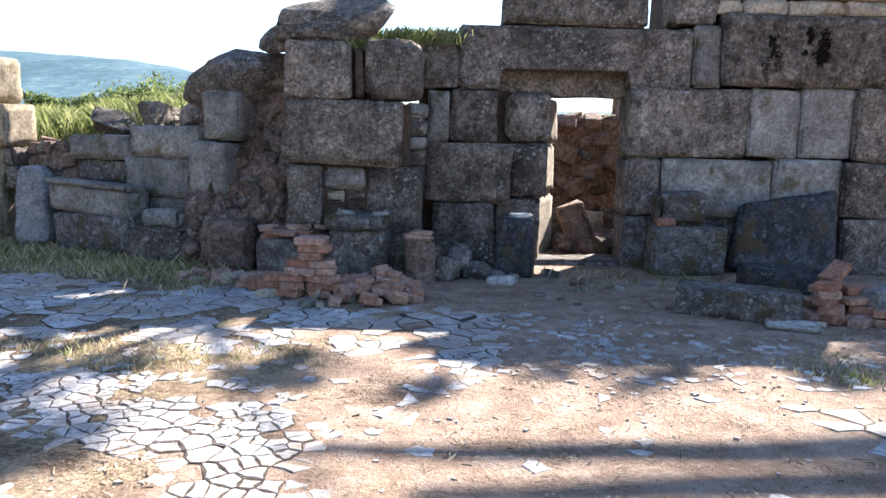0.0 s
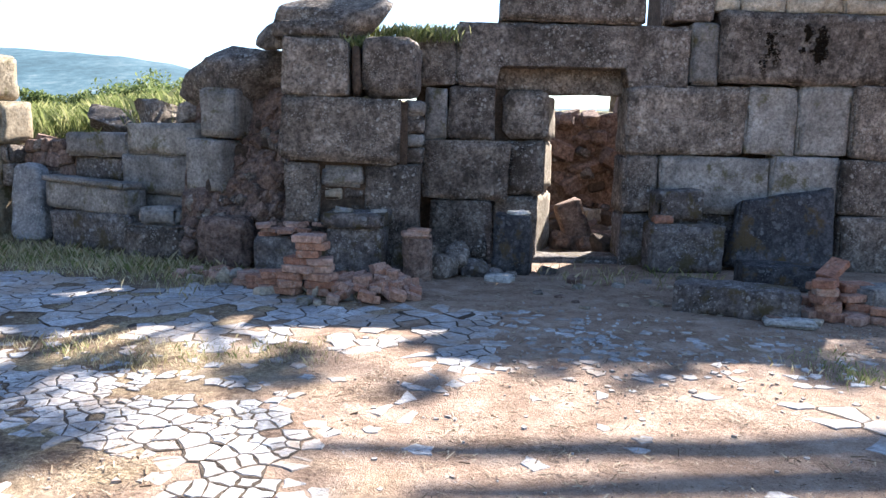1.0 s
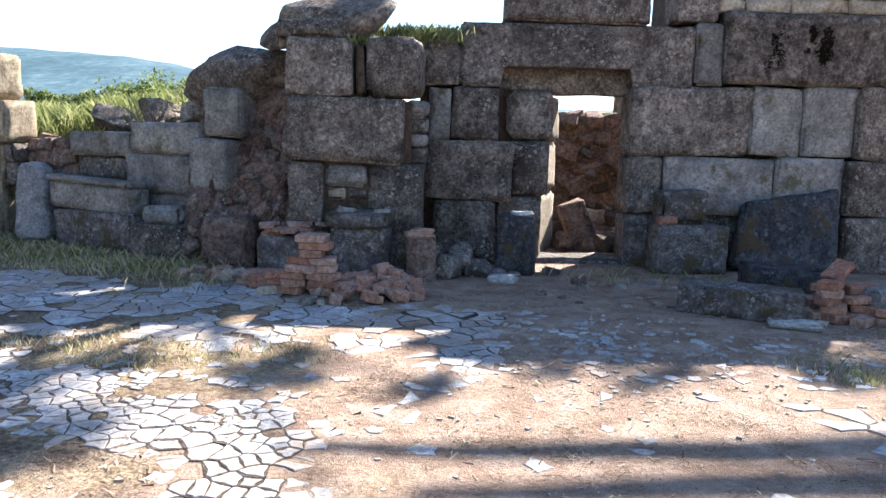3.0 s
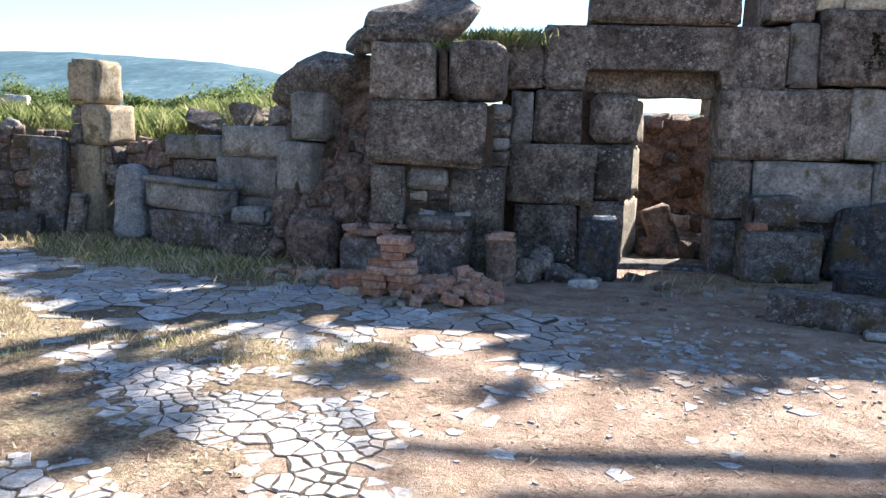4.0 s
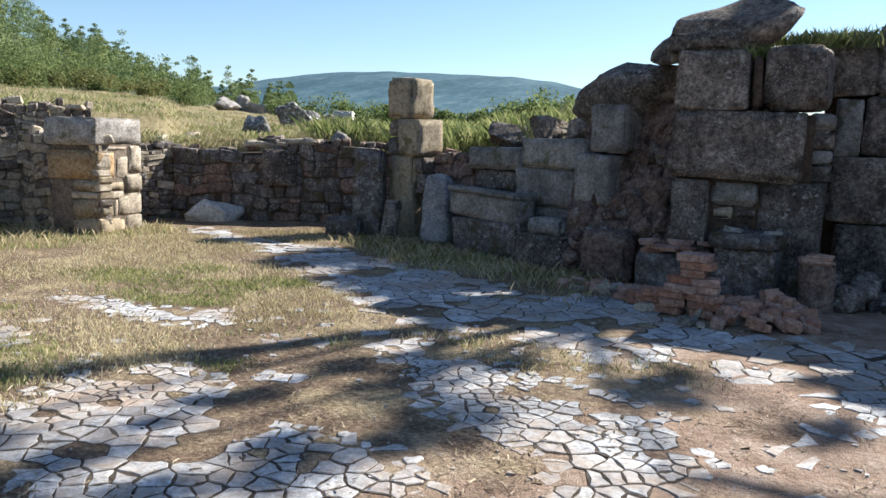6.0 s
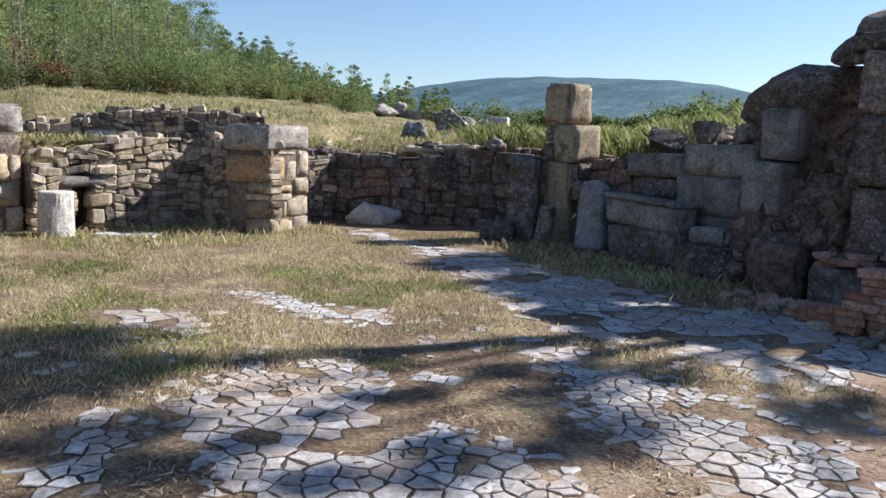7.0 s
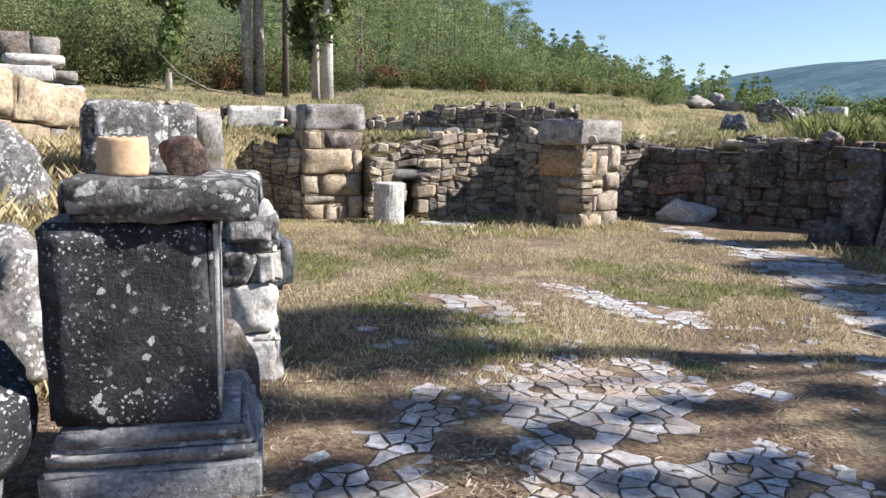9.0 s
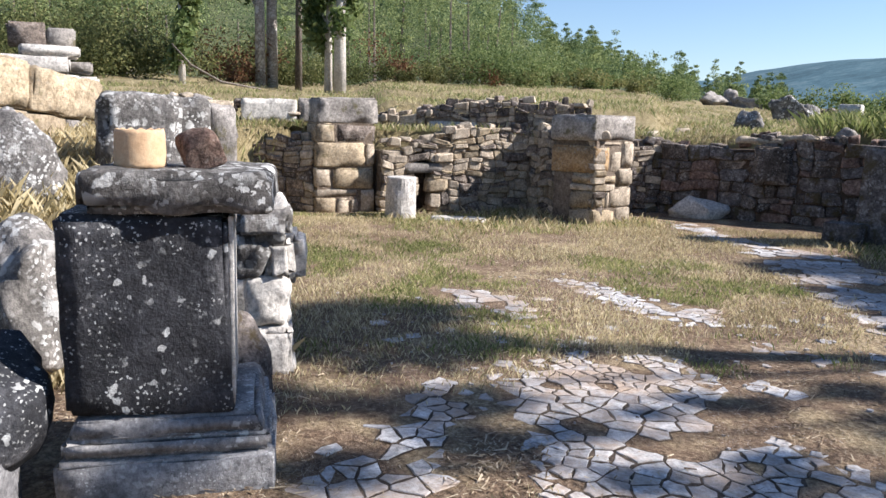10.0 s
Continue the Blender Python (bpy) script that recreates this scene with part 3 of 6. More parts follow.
def lintel(parent):
    """The door's lintel: a long beam with a shallow notch cut from its underside over the opening."""
    w, h, d = 2.79, 0.74, 0.32
    v, f = worn_block(w, d, h, 11, cell=0.045)
    out = []
    for p in v:
        x, z = p.x + 1.535, p.z + 2.52
        k = smooth((x - 0.62) / 0.06) * (1 - smooth((x - 2.17) / 0.06))
        if z < 2.5:
            z += float(k) * 0.235 * (2.5 - z) / 0.35
        out.append((p.x, p.y, z - 2.52))
    ob = mesh_ob("lintel", out, f, ASHLAR, parent, "long monolithic stone lintel with a notched underside", True)
    ob.matrix_basis = pose(1.535, 0.16, 2.52)


lintel(WM)
block(WM, "back_lintel", 0.40, 2.45, 0.33, 0.80, 2.10, 2.62, ASHLAR, 12, "inner lintel stone behind the front beam")
B = "stone_block"
block(WM, B, 2.94, 3.27, 0.0, 0.6, 2.21, 2.94, ASHLAR_PALE, 13)
block(WM, B, 3.27, 5.31, -0.03, 0.7, 2.25, 3.08, ASHLAR_STREAK, 14, "long grey block streaked with black moss")
block(WM, B, 2.22, 3.655, 0.0, 0.6, 1.38, 2.20, ASHLAR, 15)
block(WM, B, 3.665, 4.285, 0.02, 0.6, 1.40, 2.22, ASHLAR_PALE, 16)
block(WM, B, 4.295, 4.93, 0.0, 0.6, 1.40, 2.25, ASHLAR_PALE, 17)
block(WM, B, 4.94, 5.60, -0.05, 0.6, 1.36, 2.24, ASHLAR, 18)
block(WM, B, 2.21, 2.63, 0.0, 0.6, 0.66, 1.36, ASHLAR, 19)
block(WM, B, 2.22, 2.70, 0.02, 0.6, -0.05, 0.65, ASHLAR_DARK, 20)
block(WM, B, 2.66, 4.01, 0.0, 0.6, 0.66, 1.36, ASHLAR_PALE, 21)
block(WM, B, 4.02, 4.85, 0.0, 0.6, 0.66, 1.385, ASHLAR_PALE, 22)
block(WM, B, 4.84, 5.60, -0.08, 0.6, 0.68, 1.35, ASHLAR, 23)
block(WM, B, 4.86, 5.66, -0.12, 0.6, -0.05, 0.67, ASHLAR, 24)
block(WM, B, 2.72, 3.75, 0.05, 0.6, -0.05, 0.65, ASHLAR_DARK, 25)
block(WM, B, 3.76, 4.85, 0.06, 0.6, -0.05, 0.65, ASHLAR_DARK, 26)
block(WM, B, 0.66, 2.37, -0.02, 0.6, 2.91, 3.26, ASHLAR, 27)
block(WM, B, 2.69, 3.18, 0.0, 0.6, 2.96, 4.0, ASHLAR, 28)
block(WM, B, 3.19, 3.50, 0.05, 0.6, 3.08, 3.24, RUBBLE, 29)
block(WM, B, 3.19, 3.62, 0.05, 0.6, 3.25, 4.0, ASHLAR_WARM, 30)
block(WM, B, 3.52, 4.05, 0.03, 0.6, 3.08, 3.27, RUBBLE, 31)
block(WM, B, 3.63, 4.45, 0.03, 0.6, 3.28, 4.05, ASHLAR, 32)
block(WM, B, 4.06, 4.75, 0.06, 0.6, 3.08, 3.26, RUBBLE, 33)
block(WM, B, 4.46, 5.4, 0.02, 0.6, 3.27, 4.0, ASHLAR_WARM, 34)
block(WM, B, -0.33, 0.13, 0.0, 0.6, 2.15, 2.82, ASHLAR, 35)
block(WM, B, -0.22, 0.045, 0.0, 0.6, 1.50, 2.12, ASHLAR_PALE, 36)
block(WM, B, 0.055, 0.62, 0.0, 0.6, 1.50, 2.13, ASHLAR, 37)
block(WM, B, -0.25, 0.81, -0.03, 0.6, 0.77, 1.49, ASHLAR, 38)
block(WM, B, -0.14, 0.63, -0.05, 0.5, -0.02, 0.76, ASHLAR, 39)
# dry black moss on the long block


def moss_patch(cx, cz, w, h, seed):
    """A ragged crust of dry moss: many small low clumps, thinning out at its rim."""
    r2 = random.Random(seed)
    verts, faces = [], []
    for _ in range(900):
        x, z = cx + w * r2.gauss(0, 0.42), cz + h * r2.gauss(0, 0.36)
        q = Vector((x * 7, seed * 3.0, z * 5))
        if noise.noise(q) + 0.5 * noise.noise(q * 2.7) < 1.1 * (((x - cx) / w) ** 2 + ((z - cz) / h) ** 2) - 0.16 + r2.uniform(-0.2, 0.3):
            continue
        s = r2.uniform(0.006, 0.017)
        k, n, t0 = len(verts), 6, r2.uniform(0, 6)
        verts += [(x + s * r2.uniform(0.6, 1.3) * math.cos(t0 + q6 * 1.047), -0.03, z + s * r2.uniform(0.6, 1.4) * math.sin(t0 + q6 * 1.047)) for q6 in range(n)] + [(x, -0.085 - 0.4 * s, z)]
        faces += [(k + q6, k + (q6 + 1) % n, k + n) for q6 in range(n)]
    mesh_ob("moss_patch", verts, faces, BLACK_MOSS, WM, "dry black moss clinging to the block")


moss_patch(3.86, 2.70, 0.25, 0.46, 1)
moss_patch(4.27, 2.78, 0.11, 0.26, 2)
moss_patch(4.43, 2.68, 0.20, 0.42, 3)
# left jamb, splayed inwards
block(WM, "jamb_stone", 0.74, 1.32, 0.13, 0.62, 1.52, 2.12, ASHLAR, 40, "rounded jamb stone of the doorway", turn=-6, round_=0.1)
block(WM, "jamb_stone", 0.80, 1.29, 0.15, 0.66, 0.83, 1.51, ASHLAR, 41, turn=-8, round_=0.06)
block(WM, "jamb_stone", 0.66, 1.22, 0.12, 0.64, -0.05, 0.82, ASHLAR, 42, turn=-8, round_=0.06)
# inner jamb stones: the sunlit reveal is brightened by a paler stone colour
block(WM, "jamb_stone", 1.00, 1.38, 0.62, 1.80, -0.05, 0.80, RUBBLE, 47, turn=-19, round_=0.05)
block(WM, "jamb_stone", 1.01, 1.39, 0.62, 1.78, 0.81, 1.50, RUBBLE, 48, turn=-19, round_=0.05)
block(WM, "jamb_stone", 1.02, 1.40, 0.60, 1.76, 1.51, 2.11, RUBBLE, 49, turn=-19, round_=0.05)
block(WM, "threshold", 1.05, 2.3, 0.1, 0.6, -0.1, 0.07, ASHLAR_DARK, 43, "worn stone threshold of the doorway")
# squat blocks high on the right, past the edge of the view
block(WM, B, 5.62, 7.4, -0.02, 0.6, 1.37, 2.25, ASHLAR, 44)
block(WM, B, 5.33, 7.1, -0.02, 0.6, 2.26, 3.05, ASHLAR, 45)
block(WM, B, 5.68, 7.2, -0.05, 0.6, -0.05, 1.36, ASHLAR, 46)

# ---- the pier that stands out from the wall ----
pier = holder("stone_pier", pose(0, 8.67, 0), label="massive rough pier of dark grey hewn blocks built against the wall", category="pier", kind="structure")
core(pier, [(-1.66, 1.9), (-0.40, 1.9)], 0, 0.15, 1.0)
block(pier, B, -1.77, -1.05, 0.0, 0.75, 1.94, 2.56, ASHLAR, 51)
block(pier, B, -0.90, -0.29, 0.08, 0.8, 1.95, 2.60, ASHLAR, 52, round_=0.09, turn=-3)
block(pier, B, -1.02, -0.92, 0.12, 0.7, 1.96, 2.5, FILL, 53)
block(pier, B, -1.79, -0.48, 0.0, 0.8, 1.225, 1.935, ASHLAR, 54, round_=0.03)
block(pier, B, -1.74, -1.37, 0.0, 0.7, 0.55, 1.21, ASHLAR, 55)
block(pier, B, -1.75, -1.30, 0.03, 0.7, -0.05, 0.54, ASHLAR_DARK, 56)
block(pier, B, -1.36, -0.88, 0.08, 0.6, 0.95, 1.19, ASHLAR_PALE, 57, round_=0.08)
block(pier, B, -0.86, -0.26, 0.05, 0.8, -0.05, 1.215, ASHLAR, 58)
block(pier, B, -1.34, -1.12, 0.12, 0.6, 0.80, 0.93, RUBBLE, 59, round_=0.05)
block(pier, B, -1.33, -0.88, 0.16, 0.6, 0.50, 0.79, ASHLAR, 60, round_=0.05)
block(pier, B, -1.11, -0.88, 0.12, 0.6, 0.81, 0.94, ASHLAR, 61, round_=0.05)
block(pier, B, -1.32, -0.88, 0.10, 0.6, -0.05, 0.49, ASHLAR_DARK, 62, round_=0.05)
for i, (a, b) in enumerate([(1.23, 1.40), (1.41, 1.55), (1.56, 1.75), (1.76, 1.93)]):
    block(pier, "stone", -0.47 + 0.02 * (i % 2), -0.22, 0.25, 0.8, a, b, ASHLAR_PALE if i % 2 else ASHLAR, 63 + i, round_=0.05)
block(pier, B, -1.93, -1.08, 0.13, 0.8, 2.57, 2.76, ASHLAR, 70, "flat capping slab", round_=0.06)
cap = boulder("capping_boulder", -1.36, 0.72, 2.62, 1.55, 1.0, 0.62, ASHLAR, 783, "rough boulder on top of the pier", parent=pier, cuts=10, amp=0.14)
cap.matrix_basis = pose(-1.36, 0.72, 2.80, 0, -5, 8)

# ---- the collapsed earth and rubble between the pier and the low wall ----
def mound():
    bm = bmesh.new()
    n, m = 44, 60
    grid = []
    for i in range(n + 1):
        row = []
        for j in range(m + 1):
            u, w = i / n, j / m
            x = -3.15 + 1.55 * u
            top = 2.05 + 0.55 * float(smooth(u * 1.25 - 0.05))
            z = top * w - 0.1
            y = 9.02 + 0.25 * (1 - u) + 0.95 * w ** 1.6
            p = Vector((x, y, z))
            a = 0.10 * noise.noise(p * 2.4) + 0.07 * noise.noise(p * 6.3) + 0.035 * noise.noise(p * 15)
            row.append(bm.verts.new((x + 0.4 * a, y - a * 1.6, z + 0.5 * a)))
        grid.append(row)
    back = [bm.verts.new((r[-1].co.x, 11.2, r[-1].co.z + 0.05)) for r in grid]
    base = [bm.verts.new((r[0].co.x, 11.2, -0.1)) for r in grid]
    for i in range(n):
        for j in range(m):
            bm.faces.new((grid[i][j], grid[i + 1][j], grid[i + 1][j + 1], grid[i][j + 1]))
        bm.faces.new((grid[i][m], grid[i + 1][m], back[i + 1], back[i]))
    bmesh.ops.recalc_face_normals(bm, faces=bm.faces)
    ob = part("earth_mound", bm, MOUND, None)
    return tagged(ob, "collapsed bank of dark brown earth and rubble", "earth bank", kind="structure")


mound_ob = mound()
# dark stones added in the door passage to cover its sunlit floor
rng = random.Random(6)
for i in range(16):
    s = rng.uniform(0.16, 0.36)
    piece("fallen_stone", mound_ob, pebble(rng.choice([MOUND, FILL, MOUND]), i + 3), rng.uniform(1.7, 2.5), rng.uniform(10.35, 11.7), rng.uniform(0.02, 0.16), s * 1.3, s, s * 0.8, rng.uniform(-25, 25), rng.uniform(-25, 25), rng.uniform(0, 180))
rng = random.Random(5)
for i in range(120):
    u, w = rng.random(), rng.random() ** 0.8
    s = rng.uniform(0.06, 0.2)
    x, z = -3.05 + 1.4 * u, (1.6 + 0.7 * u) * w
    piece("stone", mound_ob, pebble(rng.choice([ASHLAR, MOUND, MOUND, MOUND, FILL]), i), x, 8.98 + 0.25 * (1 - u) + 0.95 * w ** 1.6, z, s * 1.3, s, s, rng.uniform(-40, 40), rng.uniform(-40, 40), rng.uniform(0, 180))
bank_rock = boulder("boulder", -2.6, 10.1, 1.9, 1.75, 1.1, 0.62, ASHLAR, 76, "flat rough boulder lying on the earth bank", cuts=8)
bank_rock.matrix_basis = pose(-2.62, 10.15, 2.20, 0, -15, 0)

# ---- low wall of re-used blocks, running back to the corner pillar ----
wall_low = holder("wall_west", pose(-2.7, 9.5, 0, 0, 0, -27), label="low broken wall of re-used grey blocks", category="wall", kind="structure")
core(wall_low, [(-3.1, 1.1), (-1.6, 1.1), (-1.5, 1.35), (0.2, 1.35)], 0, 0.25, 0.7)
rubble(wall_low, -3.75, -2.72, profile([(-3.75, 1.35), (-2.72, 1.2)]), 0.12, random.Random(37), [MOUND, ASHLAR, MOUND], size=(0.4, 0.24), depth=0.3)
core(wall_low, [(-3.8, 1.3), (-2.7, 1.2)], 0, 0.16, 0.7, MOUND)
block(wall_low, B, -2.76, -1.60, 0.0, 0.5, 1.16, 1.48, ASHLAR_PALE, 81, "flat block with a weathered top")
block(wall_low, B, -1.53, -0.36, -0.03, 0.5, 1.23, 1.62, ASHLAR_PALE, 82)
block(wall_low, B, -1.68, -0.45, 0.0, 0.5, 0.72, 1.22, ASHLAR_PALE, 83)
block(wall_low, B, -2.72, -1.74, 0.1, 0.5, 0.84, 1.15, ASHLAR_DARK, 84)
block(wall_low, B, -1.40, -0.46, 0.05, 0.5, 0.50, 0.71, ASHLAR_PALE, 85)
block(wall_low, B, -0.42, 0.16, -0.12, 0.5, 0.80, 1.44, ASHLAR_PALE, 86)
block(wall_low, B, -0.30, 0.20, -0.02, 0.5, 1.46, 2.05, ASHLAR_PALE, 87, turn=10)
block(wall_low, B, -0.42, -0.02, -0.1, 0.4, 0.02, 0.78, ASHLAR, 88)
block(wall_low, B, -2.80, -1.5, 0.08, 0.5, 0.0, 0.5, ASHLAR_DARK, 89)

# ---- corner pillar and what leans beside it ----
pillar = holder("stone_pillar", pose(-6.45, 11.35, 0, 0, 0, -16), label="square pillar of stacked warm weathered blocks, sunlit on one side", category="pillar")
block(pillar, B, -0.28, 0.26, -0.26, 0.30, -0.05, 1.29, ASHLAR_WARM, 101, "tall lowest block", cell=0.1)
block(pillar, B, -0.06, 0.42, -0.28, 0.30, 1.30, 1.89, ASHLAR_WARM, 102, "pale yellowish block")
block(pillar, B, -0.34, -0.08, -0.24, 0.28, 1.31, 1.60, ASHLAR, 103, round_=0.05)
block(pillar, B, -0.34, -0.09, -0.22, 0.28, 1.61, 1.88, ASHLAR, 104, round_=0.05)
block(pillar, B, -0.34, 0.24, -0.28, 0.28, 1.90, 2.55, ASHLAR_WARM, 105, round_=0.06)
block(pillar, B, 0.28, 0.44, -0.2, 0.25, 1.03, 1.28, ASHLAR, 106, round_=0.05)
block(pillar, B, 0.28, 0.44, -0.2, 0.25, 0.70, 1.02, ASHLAR, 107, round_=0.05)
loose("upright_slab", -6.98, 10.9, -0.03, 0.5, 0.28, 1.4, ASHLAR_DARK, 108, "dark upright stone slab leaning beside the pillar", "slab", turn=10, lean=-6)
loose("leaning_slab", -5.62, 10.72, -0.02, 0.54, 0.26, 1.08, GREY_MARBLE, 109, "pale grey rounded stone slab leaning on the low wall", "slab", turn=-14, lean=-10, tilt=-7, round_=0.13, shape=lambda p: Vector((p.x * (1.0 - 0.55 * max(0.0, p.z - 0.1)), p.y, p.z - 0.35 * max(0.0, p.z) * abs(p.x))), cell=0.06)
loose("stone_fragment", -6.45, 10.7, -0.02, 0.24, 0.2, 0.62, ASHLAR, 110, "pointed stone fragment standing before the pillar", "stone", turn=20, tilt=8, round_=0.06)
loose("fallen_block", -7.2, 10.5, -0.02, 0.55, 0.35, 0.32, ASHLAR_DARK, 111, "low dark fallen block in the grass", "stone", turn=20)
# in front of the low wall
loose("cornice_block", -4.52, 10.18, 0.47, 1.55, 0.3, 0.36, ASHLAR_PALE, 112, "moulded grey cornice block resting on lower stones", "stone block", turn=-27, tilt=2)
loose("cornice_fillet", -4.54, 10.12, 0.82, 1.5, 0.3, 0.07, ASHLAR_PALE, 113, "thin broken upper edge of the cornice block", "stone block", turn=-27, tilt=2, chip=0.06)
loose("fallen_block", -4.44, 10.15, -0.03, 1.42, 0.42, 0.5, ASHLAR_DARK, 114, "mossy block lying at the foot of the wall", "stone", turn=-27)
loose("fallen_block", -3.42, 9.5, -0.03, 0.84, 0.4, 0.42, ASHLAR, 115, "grey block lying at the foot of the wall", "stone", turn=-20)
loose("fallen_block", -3.42, 9.58, 0.38, 0.52, 0.3, 0.23, ASHLAR_PALE, 116, "small rounded stone on top of a grey block", "stone", turn=-10, round_=0.08)
loose("fallen_block", -2.48, 8.98, -0.03, 0.6, 0.45, 0.6, MOUND, 117, "lump of crumbling rubble masonry", "stone", turn=5, round_=0.1, rough=0.04)
boulder("boulder", -4.9, 11.6, 1.45, 0.85, 0.7, 0.5, ASHLAR, 118, "weathered boulder on the bank behind the wall")
boulder("boulder", -4.1, 11.3, 1.45, 0.7, 0.7, 0.55, ASHLAR, 119, "weathered boulder on the bank behind the wall")
boulder("boulder", -3.45, 11.0, 1.5, 0.8, 0.6, 0.5, ASHLAR, 120, "weathered boulder on the bank behind the wall")

# ---- stones and bricks in front of the great wall ----
pedestal = holder("stone_pedestal", pose(-0.9, 8.5, 0, 0, 0, -6), label="dark stone pedestal with a projecting top slab", category="pedestal")
block(pedestal, "body", -0.30, 0.28, -0.24, 0.25, -0.03, 0.55, ASHLAR_DARK, 131)
block(pedestal, "top_slab", -0.35, 0.32, -0.29, 0.28, 0.55, 0.71, ASHLAR_DARK, 132, "lichen-grey top slab")
loose("stone_bench", -1.62, 8.62, -0.03, 0.85, 0.4, 0.44, ASHLAR_DARK, 133, "low dark block used as a bench for brick pieces", "stone block", turn=8)
column = holder("column_stump", pose(-0.25, 8.35, 0), label="short stump of a round stone column", category="column")


def drum(parent, name, r, h, material, seed, z=0.0, taper=0.95, wobble=0.012, label="", sides=28):
    bm = bmesh.new()
    rings = []
    zs = [0, 0.02 * h, 0.1 * h, 0.3 * h, 0.5 * h, 0.7 * h, 0.9 * h, 0.98 * h, h]
    for i, zz in enumerate(zs):
        ring = []
        for k in range(sides):
            t = 2 * math.pi * k / sides
            rr = r * (1 - (1 - taper) * zz / h) * (0.95 if i in (0, len(zs) - 1) else 1.0)
            p = Vector((math.cos(t), math.sin(t), zz * 2))
            rr += wobble * noise.noise(p * 1.8 + Vector((seed, 0, 0))) * 2
            ring.append(bm.verts.new((math.cos(t) * rr, math.sin(t) * rr, z + zz + (wobble * noise.noise(p * 2 + Vector((0, seed, 0))) if i > 6 else 0))))
        rings.append(ring)
    for a, b in zip(rings, rings[1:]):
        for k in range(sides):
            bm.faces.new((a[k], a[(k + 1) % sides], b[(k + 1) % sides], b[k]))
    bm.faces.new(rings[0][::-1])
    bm.faces.new(rings[-1])
    return part(name, bm, material, parent, label)


drum(column, "shaft", 0.17, 0.47, MOUND, 3, z=-0.02)
loose("brick", -0.27, 8.33, 0.455, 0.3, 0.2, 0.055, BRICK, 134, "flat red brick lying on the column stump", "brick", turn=8, group="bricks", round_=0.012, cell=0.1)
loose("brick", -0.23, 8.35, 0.51, 0.24, 0.18, 0.045, BRICK, 135, "flat red brick lying on the column stump", "brick", turn=-12, group="bricks", round_=0.012, cell=0.1)
loose("standing_block", 0.83, 8.95, -0.03, 0.42, 0.36, 0.70, SLATE, 136, "dark upright block standing beside the doorway", "stone block", turn=-12)
loose("pale_fragment", 0.88, 8.92, 0.66, 0.22, 0.16, 0.05, PALE_MARBLE, 137, "flat pale stone chip lying on a dark block", "stone chip", turn=30, round_=0.02)
loose("pale_fragment", -0.68, 8.4, 0.70, 0.16, 0.12, 0.05, PALE_MARBLE, 138, "white stone chip lying on the pedestal", "stone chip", turn=30, round_=0.02)
loose("pale_fragment", -1.05, 8.38, 0.70, 0.2, 0.1, 0.03, PALE_MARBLE, 139, "white stone chip lying on the pedestal", "stone chip", turn=-10, round_=0.01)
loose("pale_fragment", 0.64, 8.3, -0.01, 0.3, 0.2, 0.09, PALE_MARBLE, 140, "pale stone chip lying on the ground", "stone chip", turn=-25, round_=0.03)
for i, (x, y, w, h) in enumerate([(0.02, 8.45, 0.4, 0.28), (0.36, 8.6, 0.36, 0.22), (0.2, 8.8, 0.5, 0.36), (0.58, 8.55, 0.3, 0.14), (-0.1, 8.75, 0.3, 0.38), (1.25, 8.9, 0.3, 0.1), (0.45, 9.1, 0.4, 0.4), (-0.45, 8.6, 0.22, 0.35)]):
    boulder("field_stone", x, y, -0.04, w, w * 0.8, h, ASHLAR_DARK if i % 2 else ASHLAR, 141 + i, "rough dark stone lying at the foot of the wall", "stone", turn=40 * i, group="fallen stones")
loose("square_block", 2.88, 9.27, 0.0, 0.86, 0.42, 0.58, ASHLAR_DARK, 151, "square dark block standing before the wall", "stone block", turn=-1)
loose("small_block", 2.80, 9.35, 0.575, 0.58, 0.35, 0.40, ASHLAR_DARK, 152, "rough brownish stone on top of a square block", "stone block", turn=3, round_=0.06)
loose("brick", 2.60, 9.15, 0.575, 0.24, 0.14, 0.10, BRICK, 153, "broken brick lying on a square block", "brick", turn=5, group="bricks", round_=0.03)


def slab_shape(p):
    k = (p.z + 0.5)
    return Vector((p.x * (1.0 - 0.12 * k) + 0.12 * k, p.y, p.z * (0.80 + 0.30 * (p.x + 0.65))))


loose("leaning_slab", 4.05, 9.40, -0.04, 1.3, 0.16, 0.98, SLATE, 154, "large dark triangular slab leaning on the wall, patched with moss", "slab", turn=1, lean=-11, shape=slab_shape)
loose("long_slab", 2.72, 7.05, -0.02, 1.08, 0.46, 0.27, ASHLAR_DARK, 155, "long mossy dark slab lying on the ground", "slab", turn=-22)
loose("flat_block", 3.62, 8.3, -0.02, 0.8, 0.4, 0.28, SLATE, 156, "mossy flat block lying before the wall", "stone block", turn=-8)
loose("flat_tile", 3.0, 6.55, -0.005, 0.42, 0.2, 0.05, PALE_MARBLE, 157, "thin pale slab lying flat on the ground", "stone chip", turn=-15, round_=0.015)
loose("fallen_block", 4.05, 7.0, -0.02, 0.55, 0.4, 0.3, ASHLAR_PALE, 158, "pale grey block beside the bricks", "stone", turn=10)


BRICK_MESHES = []
for k in range(6):
    v, f = worn_block(0.30, 0.21, 0.06, 160 + k, round_=0.008, rough=0.004, chip=0.012, cell=0.1)
    me = bpy.data.meshes.new("brick")
    me.from_pydata(v, [], f)
    me.materials.append(BRICK)
    BRICK_MESHES.append(me)


